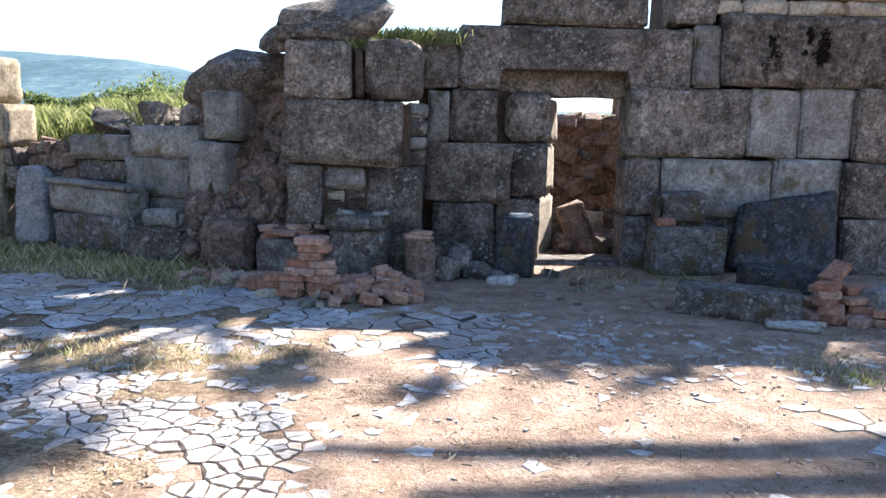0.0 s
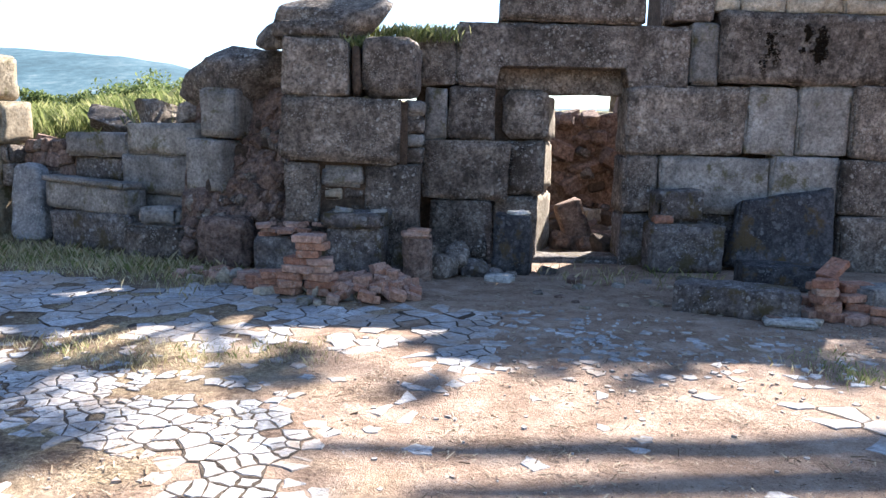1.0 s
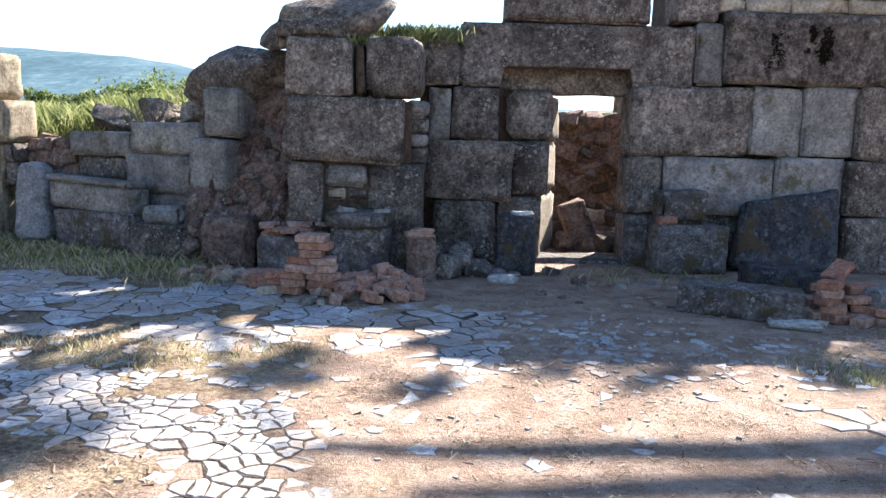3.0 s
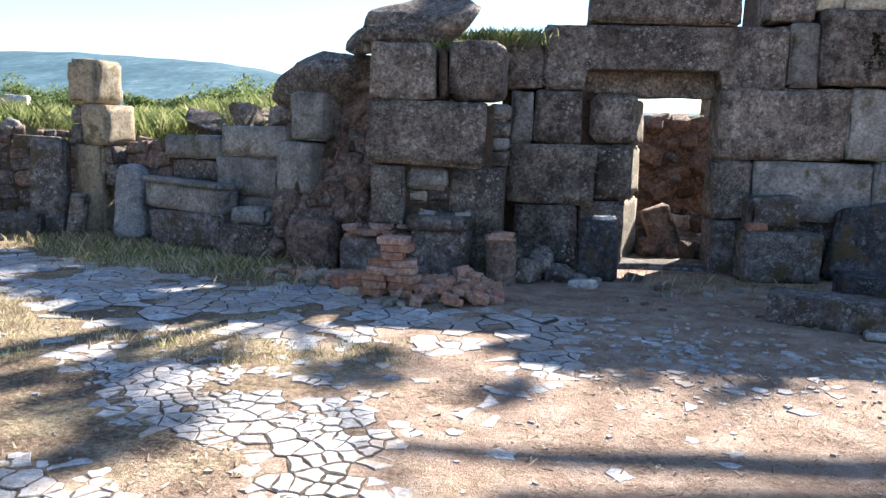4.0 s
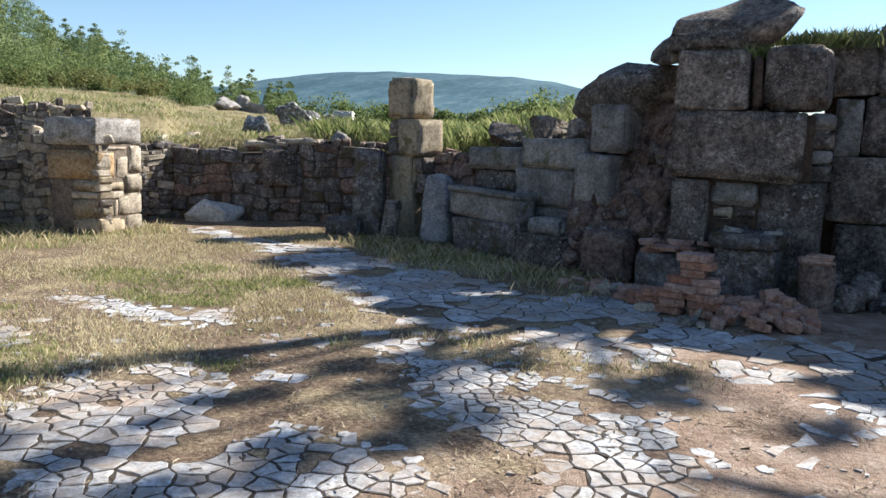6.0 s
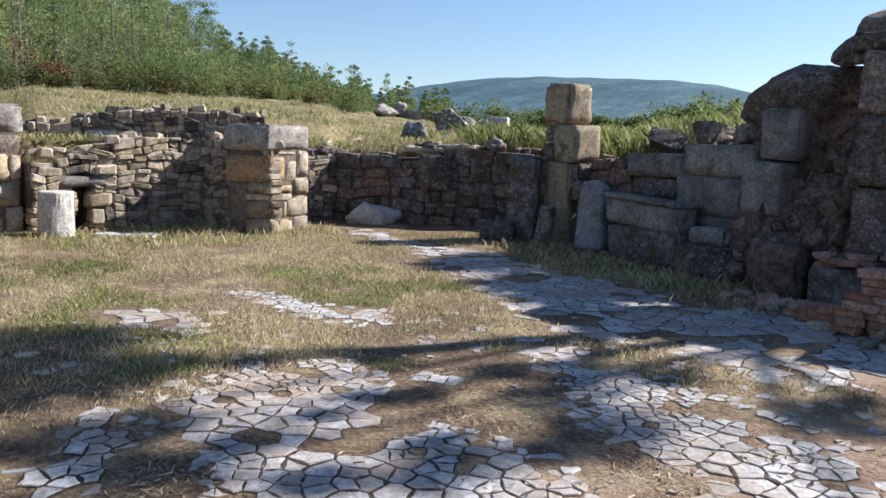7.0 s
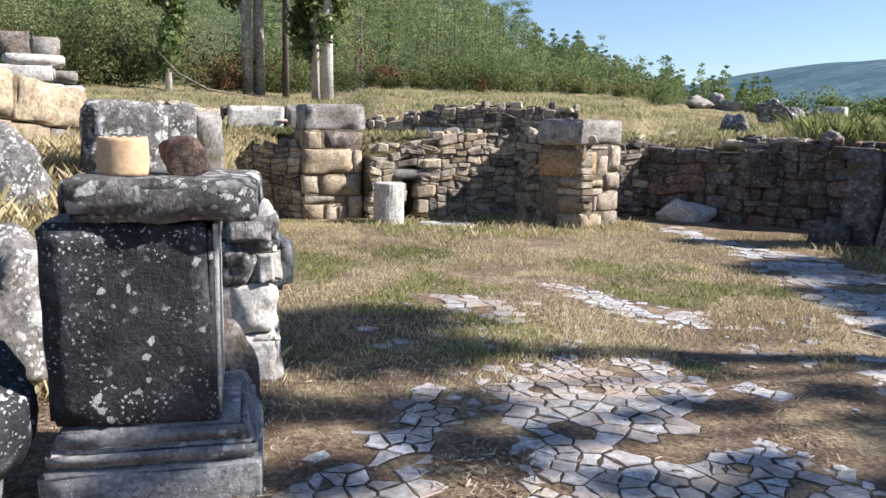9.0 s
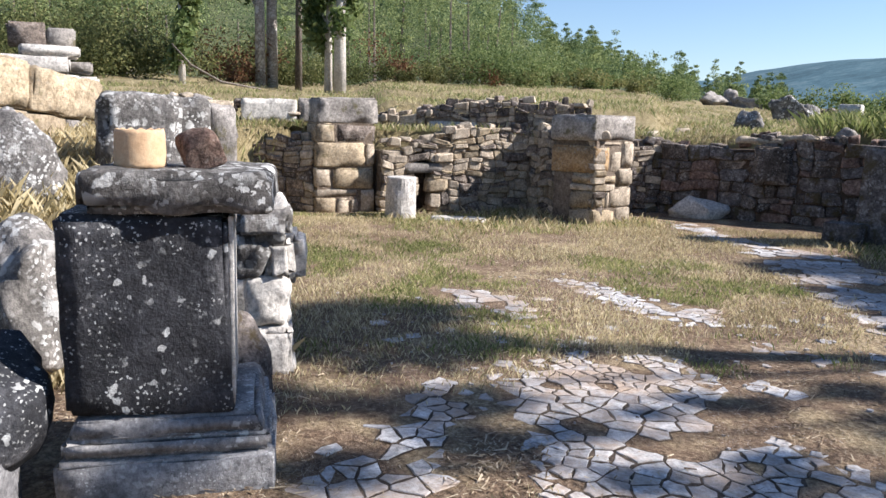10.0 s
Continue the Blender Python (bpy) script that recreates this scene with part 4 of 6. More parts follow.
def brick(x, y, z, turn, scale=(1, 1, 1), rx=0.0, ry=0.0, label="reddish flat brick in a loose pile on the ground"):
    ob = new("brick", BRICK_MESHES[rng.randrange(6)])
    ob.matrix_basis = pose(x, y, z, rx, ry, turn) @ Matrix.Diagonal((*scale, 1))
    return tagged(ob, label, "brick", "bricks")


rng = random.Random(8)
# the little stepped stack
for layer, row in enumerate([(-0.22, 0.08), (-0.2, 0.1), (-0.16, 0.12), (-0.1, 0.1), (-0.09, 0.1), (0.0,), (0.01,), (0.0,)]):
    for dx in row:
        brick(-1.25 + dx + rng.uniform(-0.02, 0.02), 7.42 + rng.uniform(-0.03, 0.03), 0.035 + 0.073 * layer, rng.uniform(-28, 28), (rng.uniform(0.7, 1.0), rng.uniform(0.8, 1.05), 1.15), label="reddish flat brick in a neat stepped stack")
for x, y, n in [(-1.62, 7.55, 3), (-1.75, 7.7, 2), (-1.9, 7.85, 2), (-1.5, 7.72, 2)]:
    for layer in range(n):
        brick(x + rng.uniform(-0.03, 0.03), y + rng.uniform(-0.03, 0.03), 0.035 + 0.068 * layer, rng.uniform(-25, 25), (1, 1, 1.1))
for i in range(56):
    x, y = rng.uniform(-1.02, -0.22), rng.uniform(7.0, 7.8)
    z = 0.03 + 0.13 * max(0, 1 - abs(x + 0.6) / 0.4) * rng.random() + 0.12 * (y - 7.05)
    s = rng.uniform(0.3, 0.62)
    brick(x, y, z, rng.uniform(0, 180), (s, s * rng.uniform(0.8, 1.2), rng.uniform(0.9, 1.4)), rng.uniform(-22, 22), rng.uniform(-22, 22), "broken brick piece in a loose heap")
for i in range(16):
    x = rng.uniform(-2.75, -1.95)
    brick(x, 8.25 + rng.uniform(-0.2, 0.12), 0.04, rng.uniform(0, 180), (rng.uniform(0.3, 0.6), rng.uniform(0.4, 0.8), rng.uniform(0.9, 1.6)), rng.uniform(-15, 15), rng.uniform(-15, 15), "broken brick piece scattered by the wall")
for i in range(16):
    brick(-1.6 + rng.uniform(-0.36, 0.36), 8.58 + rng.uniform(-0.13, 0.13), 0.435 + 0.05 * (i % 3), rng.uniform(0, 180), (rng.uniform(0.35, 0.8), rng.uniform(0.5, 0.9), 0.7), rng.uniform(-7, 7), rng.uniform(-7, 7), "broken tile piece stacked on a low block")
for i, (dx, dy, n) in enumerate([(0.0, 0.02, 5), (0.30, 0.06, 3), (0.62, 0.1, 3), (0.06, 0.27, 4), (0.38, 0.28, 4), (-0.12, 0.1, 1), (0.2, -0.16, 1), (0.5, -0.12, 2)]):
    for layer in range(n):
        brick(3.44 + dx + rng.uniform(-0.05, 0.05), 6.82 + dy + rng.uniform(-0.05, 0.05), 0.035 + 0.072 * layer, rng.uniform(-45, 45), (rng.uniform(0.6, 1.0), rng.uniform(0.6, 1.05), rng.uniform(0.95, 1.3)), rng.uniform(-5, 5), rng.uniform(-5, 5), label="reddish brick in a loose stack beside a mossy block")
brick(3.56, 7.0, 0.42, 30, (0.9, 0.8, 1.1), 8, -32, "reddish brick propped on a loose stack")
for i in range(7):
    boulder("pale_stone", -2.25 + 0.18 * i + rng.uniform(-0.05, 0.05), 8.0 - 0.09 * i + rng.uniform(-0.08, 0.08), -0.02, 0.2, 0.17, 0.16, ASHLAR_PALE if i % 2 else RUBBLE, 180 + i, "rounded pale stone lying among brick pieces", "stone", turn=50 * i, group="pale stones")

rng = random.Random(55)
for i in range(34):
    x, y = rng.uniform(0.3, 3.6), rng.uniform(6.6, 9.0)
    if i >= 22:
        x, y = rng.uniform(-3.4, -0.3), rng.uniform(6.9, 8.3)
    w = rng.uniform(0.05, 0.15)
    small = new("small_stone", pebble(rng.choice([ASHLAR_PALE, RUBBLE, ASHLAR, MOUND]), i))
    small.matrix_basis = pose(x, y, w * 0.16, rng.uniform(-12, 12), rng.uniform(-12, 12), rng.uniform(0, 180)) @ Matrix.Diagonal((w * 1.3, w, w * 0.6, 1))
    tagged(small, "small angular stone lying on bare earth before the wall", "stone", "small stones")

# ---- rubble behind the doorway ----
wall_back = holder("wall_back", pose(0.4, 13.0, 0, 0, 0, 0), label="crumbling bank of purplish brown rubble behind the doorway", category="wall", kind="structure")
# right end is raised, out of view, to keep sun off the doorway floor
core(wall_back, [(-0.5, 1.9), (2.5, 1.93), (2.62, 2.6), (4.4, 2.65)], 0, 0.04, 0.7, MOUND)
rng = random.Random(21)
for i in range(150):
    s = 0.07 + 0.3 * rng.random() ** 1.8
    x = rng.uniform(-0.4, 3.3)
    piece("stone", wall_back, pebble(rng.choice([MOUND, MOUND, FILL, MOUND, ASHLAR_DARK]), i), x, rng.uniform(-0.03, 0.06), rng.uniform(0.05, 1.92 if x < 2.5 else 2.5), s * 1.4, s, s * rng.uniform(0.6, 1.0), rng.uniform(-30, 30), rng.uniform(-30, 30), rng.uniform(0, 180))
for i in range(16):
    piece("stone", wall_back, pebble(MOUND, i), -0.4 + 0.19 * i, 0.2, 1.9 + rng.uniform(-0.05, 0.05), 0.26, 0.3, rng.uniform(0.1, 0.2), rng.uniform(-20, 20), rng.uniform(-20, 20), rng.uniform(0, 180))
rng = random.Random(22)
for i in range(26):
    piece("fallen_stone", wall_back, pebble(rng.choice([MOUND, FILL, RUBBLE]), i), rng.uniform(0.6, 2.8), -rng.uniform(0.1, 1.2), rng.uniform(0.05, 0.35), rng.uniform(0.2, 0.45), rng.uniform(0.2, 0.4), rng.uniform(0.14, 0.34), rng.uniform(-20, 20), rng.uniform(-20, 20), rng.uniform(0, 180))
loose("tilted_block", 1.86, 10.9, -0.05, 0.36, 0.24, 0.75, MOUND, 190, "tilted brown block lying inside the doorway", "stone block", turn=8, tilt=-22, lean=4)

# ---- far end of the court: rubble walls ----
MIX = [RUBBLE, RUBBLE, RUBBLE, ASHLAR_WARM, ASHLAR]
jamb_wall = holder("rubble_pier", pose(-12.92, 4.53, 0, 0, 0, 84), label="square pier of squared rubble with a flat capstone, sunlit", category="pier", kind="structure")
core(jamb_wall, [(0.04, 1.6), (1.02, 1.6)], 0, 0.035, 0.65, MORTAR)
for i, (a, b, c, d, mt) in enumerate([(0.04, 1.10, 1.52, 1.95, ASHLAR_PALE), (0.0, 0.33, 1.20, 1.52, ASHLAR_WARM), (0.37, 1.06, 1.20, 1.51, ASHLAR), (0.0, 0.88, 0.77, 1.19, ASHLAR_WARM), (0.90, 1.05, 0.80, 1.18, RUBBLE),
                                      (0.0, 0.28, 0.43, 0.76, RUBBLE), (0.31, 1.02, 0.41, 0.76, ASHLAR_WARM), (0.0, 0.76, 0.26, 0.41, RUBBLE), (0.0, 0.37, -0.05, 0.25, ASHLAR_WARM), (0.38, 0.60, -0.05, 0.24, RUBBLE), (0.61, 0.76, -0.05, 0.24, RUBBLE), (0.78, 1.06, -0.05, 0.40, RUBBLE)]):
    block(jamb_wall, "capstone" if i == 0 else B, a, b, 0.0 + 0.01 * (i % 3), 0.66, c, d, mt, 200 + i, "flat grey capstone" if i == 0 else "", round_=0.03, cell=0.16)
spur = holder("rubble_spur", pose(-9.97, 8.12, 0, 0, 0, 101), label="short rubble wall end with a capstone and an ochre stone", category="pier", kind="structure")
core(spur, [(0.05, 1.4), (0.95, 1.4)], 0, 0.035, 0.9, MORTAR)
for i, (a, b, c, d, mt) in enumerate([(-0.04, 1.0, 1.36, 1.76, ASHLAR_PALE), (0.0, 0.38, 0.83, 1.26, RUBBLE_OCHRE), (0.40, 0.68, 0.84, 1.18, RUBBLE), (0.70, 1.0, 0.92, 1.35, RUBBLE), (0.1, 0.66, 1.27, 1.35, RUBBLE), (0.0, 0.57, 0.66, 0.82, ASHLAR_WARM),
                                      (0.60, 1.0, 0.62, 0.90, RUBBLE), (0.0, 0.33, 0.26, 0.54, ASHLAR_WARM), (0.43, 1.0, 0.27, 0.60, RUBBLE), (0.0, 0.58, -0.05, 0.24, ASHLAR_WARM), (0.62, 1.0, -0.05, 0.26, RUBBLE), (0.0, 0.25, 0.55, 0.65, RUBBLE), (0.27, 0.56, 0.55, 0.65, RUBBLE), (0.34, 0.42, 0.28, 0.54, RUBBLE)]):
    block(spur, "capstone" if i == 0 else B, a, b, 0.0 + 0.01 * (i % 3), 0.95 if c > 1.3 or i == 1 else 0.5, c, d, mt, 220 + i, "flat grey capstone" if i == 0 else "", round_=0.03, cell=0.16)
side = holder("rubble_return", pose(-12.2, 8.45, 0, 0, 0, -8.4), label="shaded return of a rubble wall", category="wall", kind="structure")
core(side, [(0.0, 1.35), (2.0, 1.35)], 0, 0.035, 0.4, MORTAR)
rubble(side, 0.0, 2.22, profile([(0, 1.48), (1.2, 1.5), (2.16, 1.36)]), 0.0, random.Random(31), MIX)

court_wall = holder("rubble_wall", pose(-12.6, 5.6, 0, 0, 0, 82), label="long low wall of grey field-stone rubble with a square hole", category="wall", kind="structure")
HOLE = (0.62, 0.98, 0.04, 0.68)
core(court_wall, [(0.0, 1.05), (0.62, 1.05)], 0, 0.035, 0.5, MORTAR)
core(court_wall, [(0.98, 1.05), (1.0, 1.3), (2.8, 1.35)], 0, 0.035, 0.5, MORTAR)
core(court_wall, [(0.6, 1.1), (1.0, 1.1)], 0, 0.45, 0.6)
block(court_wall, "hole_lintel", 0.35, 1.15, -0.01, 0.3, 0.69, 0.86, ASHLAR_PALE, 240, "pale stone bridging a square hole", cell=0.16)
rubble(court_wall, 0.0, 2.85, profile([(0, 1.15), (0.9, 1.2), (1.2, 1.42), (2.85, 1.5)]), 0.0, random.Random(32), MIX, holes=[HOLE, (0.35, 1.15, 0.69, 0.86)])

upper_wall = holder("terrace_wall", pose(-14.05, 6.05, 0, 0, 0, 51), label="upper terrace wall of loose dark rubble with one pale block", category="wall", kind="structure")
core(upper_wall, [(0.0, 1.6), (4.1, 1.82)], 0, 0.035, 0.5, MORTAR)
block(upper_wall, "pale_block", 1.10, 2.05, -0.05, 0.3, 1.31, 1.60, PALE_MARBLE, 241, "long pale block set in the rubble", cell=0.16)
rubble(upper_wall, 0.0, 4.1, profile([(0, 1.62), (0.9, 1.72), (1.8, 1.95), (2.8, 1.98), (4.1, 1.9)]), 0.0, random.Random(33), [RUBBLE, ASHLAR, RUBBLE, ASHLAR], z_start=1.05, size=(0.26, 0.15), holes=[(1.10, 2.05, 1.31, 1.60)])

passage = holder("passage_wall", pose(-11.35, 8.9, 0, 0, 0, 82), label="low rubble wall beside a passage in shade", category="wall", kind="structure")
core(passage, [(0.0, 1.2), (2.1, 1.2)], 0, 0.035, 0.6)
rubble(passage, 0.0, 2.1, profile([(0, 1.3), (2.1, 1.25)]), 0.0, random.Random(36), [ASHLAR_DARK, ASHLAR, RUBBLE])
rear_wall = holder("rear_wall", pose(-11.0, 10.7, 0, 0, 0, 27), label="shaded rubble wall closing the rear of the court", category="wall", kind="structure")
core(rear_wall, [(-0.1, 1.2), (4.2, 1.3)], 0, 0.035, 0.6)
rubble(rear_wall, -0.1, 4.2, profile([(-0.1, 1.25), (1.4, 1.28), (1.6, 1.5), (2.4, 1.42), (4.2, 1.35)]), 0.0, random.Random(34), [ASHLAR_DARK, ASHLAR, MOUND], size=(0.55, 0.28))
block(rear_wall, B, 1.55, 2.15, -0.14, 0.3, 0.66, 1.32, ASHLAR, 242, "large squared block in the rubble", turn=14)
block(rear_wall, "flat_stone", 1.2, 2.0, -0.05, 0.5, 1.36, 1.47, RUBBLE, 243, turn=4)
block(rear_wall, "flat_stone", 1.9, 2.6, 0.0, 0.5, 1.42, 1.52, RUBBLE, 244, turn=-5)
boulder("field_stone", -8.5, 12.2, 1.35, 0.35, 0.3, 0.3, ASHLAR_PALE, 245, "rounded pale stone on the rear wall", "stone")
boulder("boulder", -10.25, 10.75, -0.06, 1.0, 0.6, 0.5, PALE_MARBLE, 246, "low pale boulder lying in the court", turn=35)

shade_wall = holder("low_rubble_wall", pose(-14.0, 3.25, 0, 0, 0, 53), label="low shaded rubble wall beside the pier", category="wall", kind="structure")
core(shade_wall, [(-1.6, 0.8), (1.6, 1.1)], 0, 0.035, 0.6, MORTAR)
rubble(shade_wall, -1.6, 1.6, profile([(-1.6, 0.9), (1.6, 1.25)]), 0.0, random.Random(35), [ASHLAR, RUBBLE, ASHLAR], size=(0.36, 0.16))
drum_ob = holder("column_drum", pose(-11.85, 5.62, 0), label="short pale marble column drum standing before the wall", category="column")
drum(drum_ob, "shaft", 0.26, 0.70, PALE_MARBLE, 5, z=-0.02)
loose("flat_slab", -11.2, 6.35, -0.03, 0.9, 0.3, 0.09, PALE_MARBLE, 247, "thin pale slab lying in the grass", "slab", turn=55, round_=0.03)
for i, (x, y, w, h, mt) in enumerate([(-14.85, 3.2, 0.9, 0.34, RUBBLE), (-14.62, 4.25, 1.0, 0.4, PALE_MARBLE), (-14.4, 5.2, 0.85, 0.42, ASHLAR_PALE)]):
    loose("terrace_block", x, y, 1.52, w, 0.4, h, mt, 250 + i, "long weathered block lying on the upper terrace", "stone block", turn=75, group="terrace blocks")
rng = random.Random(41)
for i in range(26):
    t = i / 26
    x, y = -15.1 + 0.9 * t + rng.uniform(-0.1, 0.1), 2.6 + 3.3 * t
    boulder("field_stone", x, y, float(ground_height(x, y)) - 0.05 + 0.25 * rng.random(), rng.uniform(0.15, 0.4), 0.25, rng.uniform(0.1, 0.22), rng.choice([RUBBLE, ASHLAR, ASHLAR_PALE]), 260 + i, "rough field stone on the upper terrace", "stone", turn=rng.uniform(0, 180), group="terrace stones")

# ---- rocks on the meadow behind ----
for i, (az, r, w, h, mt, lab) in enumerate([(40.6, 18.0, 0.8, 0.5, STONE_LICHEN, "pale rounded boulder on the meadow"), (37.6, 24.0, 1.1, 0.8, STONE_LICHEN, "dark rough boulder on the meadow"), (36.6, 24.5, 0.7, 0.8, STONE_LICHEN, "pale angular boulder on the meadow"),
                                            (42.2, 46.0, 2.0, 0.9, ASHLAR_PALE, "large grey boulder at the wood's edge"), (41.2, 47.0, 1.7, 1.0, ASHLAR_PALE, "large grey boulder at the wood's edge"), (40.0, 46.0, 1.6, 0.8, ASHLAR_PALE, "large grey boulder at the wood's edge"), (38.8, 40.0, 1.5, 0.7, ASHLAR_PALE, "grey boulder at the wood's edge"),
                                            (44.6, 17.0, 0.5, 0.28, RUBBLE, "rough stone on the meadow"), (47.0, 16.3, 0.5, 0.28, RUBBLE, "rough stone on the meadow"), (35.4, 25.0, 0.8, 0.5, ASHLAR, "grey stone on the meadow")]):
    x, y = -r * math.sin(radians(az)), r * math.cos(radians(az))
    boulder("boulder", x, y, float(ground_height(x, y)) - 0.12, w, w * 0.7, h, mt, 310 + 7 * i, lab, turn=37 * i, cuts=13, amp=0.34)
fx, fy = -20 * math.sin(radians(34.3)), 20 * math.cos(radians(34.3))
loose("upright_stone", fx, fy, float(ground_height(fx, fy)) - 0.05, 0.45, 0.35, 0.62, PALE_MARBLE, 311, "small pale squared stone standing on the meadow", "stone", turn=20)

# ---- altar and the stones round it ----
altar = holder("altar", pose(-3.57, -0.03, 0, 0, 0, 73.5), label="dark lichen-spotted marble altar on a moulded base", category="altar")
block(altar, "plinth", 0.0, 0.86, 0.0, 0.82, -0.05, 0.17, GREY_MARBLE, 401, "plain grey marble plinth", round_=0.015)
block(altar, "base_moulding", 0.015, 0.84, 0.02, 0.80, 0.175, 0.255, GREY_MARBLE, 402, "stepped grey marble moulding", round_=0.02)


def ogee(p):
    k = 1 - 0.10 * max(0.0, (p.z + 0.045) / 0.09)
    return Vector((p.x * k, p.y * k, p.z))


block(altar, "base_moulding", 0.02, 0.82, 0.03, 0.78, 0.258, 0.345, GREY_MARBLE, 403, round_=0.02, shape=ogee)
block(altar, "shaft", 0.02, 0.675, 0.06, 0.70, 0.345, 1.17, ALTAR, 404, "dark stained marble block spotted with white lichen", round_=0.025, rough=0.008, chip=0.035, cell=0.07)
# thin slab added; sunlight on this less stained side is put into its colour
block(altar, "side_face", 0.673, 0.69, 0.075, 0.69, 0.36, 1.16, PALE_MARBLE, 418, "thin added slab, pale for the sunlit, less stained side", round_=0.006, rough=0.003, chip=0.02)
block(altar, "capstone", 0.12, 0.87, 0.02, 0.74, 1.175, 1.345, STONE_LICHEN, 405, "loose thick slab laid askew on top", turn=-2, round_=0.05, chip=0.05, cell=0.07)
pot = holder("clay_drum", pose(-3.78, 0.36, 1.345), label="pale cream fired clay pipe piece standing on the altar", category="pottery")


def ring_pot(parent, r, wall, h, material):
    bm = bmesh.new()
    n = 28
    rings = [[bm.verts.new((rr * math.cos(2 * math.pi * k / n), rr * math.sin(2 * math.pi * k / n), z + 0.006 * math.sin(3 * k))) for k in range(n)]
             for rr, z in ((r, 0), (r * 1.0, h * 0.1), (r * 0.96, h * 0.9), (r * 0.93, h), (r - wall, h), (r - wall, 0))]
    for a, b in zip(rings, rings[1:] + rings[:1]):
        for k in range(n):
            bm.faces.new((a[k], a[(k + 1) % n], b[(k + 1) % n], b[k]))
    bmesh.ops.recalc_face_normals(bm, faces=bm.faces)
    ob = part("wall", bm, material, parent)
    ob.data.polygons.foreach_set("use_smooth", [True] * len(ob.data.polygons))
    return ob


ring_pot(pot, 0.105, 0.02, 0.155, CLAY)
boulder("stone_fragment", -3.70, 0.58, 1.335, 0.22, 0.16, 0.17, MOUND, 407, "dark brown broken stone lying on the altar", "stone", turn=60)
boulder("round_stone", -3.80, -0.40, 0.16, 0.60, 0.66, 0.60, ALTAR, 408, "large rounded dark stone spotted with white lichen", "stone", turn=20, amp=0.12, cuts=8)
loose("moulded_block", -3.62, -0.50, -0.03, 0.45, 0.62, 0.30, GREY_MARBLE, 409, "grey moulded block half under a rounded stone", "stone block", turn=-14)
boulder("field_stone", -5.5, -0.05, 0.0, 0.9, 0.8, 1.1, STONE_LICHEN, 410, "large lichened grey rock behind the altar", "rock", turn=10, amp=0.3, cuts=12)
marble = holder("marble_pedestal", pose(-4.92, 1.10, 0, 0, 0, 72), label="broken white marble pedestal with a battered grey head", category="pedestal")
block(marble, "body", 0.0, 0.27, 0.0, 0.35, 0.28, 0.62, PALE_MARBLE, 411, round_=0.05, chip=0.2, rough=0.04, cell=0.045)
block(marble, "body", -0.05, 0.13, -0.02, 0.33, 0.60, 0.85, STONE_LICHEN, 4111, "dark weathered piece", round_=0.05, chip=0.16, rough=0.04, cell=0.045, tilt=5)
block(marble, "body", 0.12, 0.30, 0.0, 0.35, 0.58, 0.84, PALE_MARBLE, 4112, "split white piece", round_=0.04, chip=0.16, rough=0.03, cell=0.045, tilt=-4)
block(marble, "foot", -0.05, 0.30, -0.05, 0.4, -0.04, 0.30, PALE_MARBLE, 412, "broken white foot", round_=0.04, chip=0.2, rough=0.03, cell=0.05)
block(marble, "head", -0.06, 0.29, -0.05, 0.36, 0.83, 1.03, STONE_LICHEN, 413, "weathered grey slab", round_=0.06, chip=0.16, rough=0.03, cell=0.05)
boulder("marble_lump", -4.93, 1.28, 1.0, 0.15, 0.14, 0.13, PALE_MARBLE, 414, "broken lump of white marble", "stone", turn=20)
loose("marble_block", -5.55, 1.54, 0.44, 0.26, 0.3, 0.36, PALE_MARBLE, 415, "broken white marble block lying on a foot stone", "stone block", turn=-24, tilt=8, round_=0.05, chip=0.12, rough=0.03)
loose("foot_stone", -5.60, 1.40, -0.03, 0.34, 0.42, 0.48, PALE_MARBLE, 416, "white marble block set on the ground", "stone block", turn=-18, round_=0.04, chip=0.08)
boulder("field_stone", -4.45, 0.98, -0.05, 0.3, 0.3, 0.55, ASHLAR_DARK, 417, "dark rough stone wedged behind the altar", "stone", turn=60)
boulder("field_stone", -7.8, 0.05, 0.55, 0.75, 0.8, 0.95, STONE_LICHEN, 419, "pale lichened rock half sunk in the dry slope", "rock", turn=30, amp=0.25, cuts=12)
# stones standing on the slope
for i, (x, y, w, d, h, mt, lab) in enumerate([(-8.45, 1.05, 0.75, 0.5, 0.98, STONE_LICHEN, "tall dark lichened stone standing on the slope"), (-8.8, 1.55, 0.5, 0.4, 0.75, STONE_LICHEN, "tall grey stone standing on the slope"), (-9.0, 1.95, 0.35, 0.35, 0.85, ASHLAR_PALE, "narrow grey stone standing on the slope")]):
    z = float(ground_height(x, y)) - 0.1
    loose("standing_stone", x, y, z, d, w, 1.78 - 0.04 * i - z, mt, 420 + i, lab, "stone", turn=8 * i, round_=0.09, chip=0.14, rough=0.04)
ashlar_l = holder("ashlar_wall", pose(-9.2, -0.2, 0.06, 0, 6, 134), label="sunlit wall of smooth warm ashlar with a sloping top", category="wall", kind="structure")
block(ashlar_l, B, -1.2, 0.35, 0.0, 0.45, 1.56, 2.06, ASHLAR_WARM, 431, cell=0.12)
block(ashlar_l, B, 0.36, 1.42, 0.0, 0.45, 1.56, 2.02, ASHLAR_WARM, 432, cell=0.12)
block(ashlar_l, B, -1.2, 0.9, 0.02, 0.45, 0.3, 1.55, ASHLAR_WARM, 433, cell=0.12)
block(ashlar_l, B, 0.91, 1.4, 0.02, 0.45, 0.3, 1.55, ASHLAR_PALE, 434, cell=0.2)
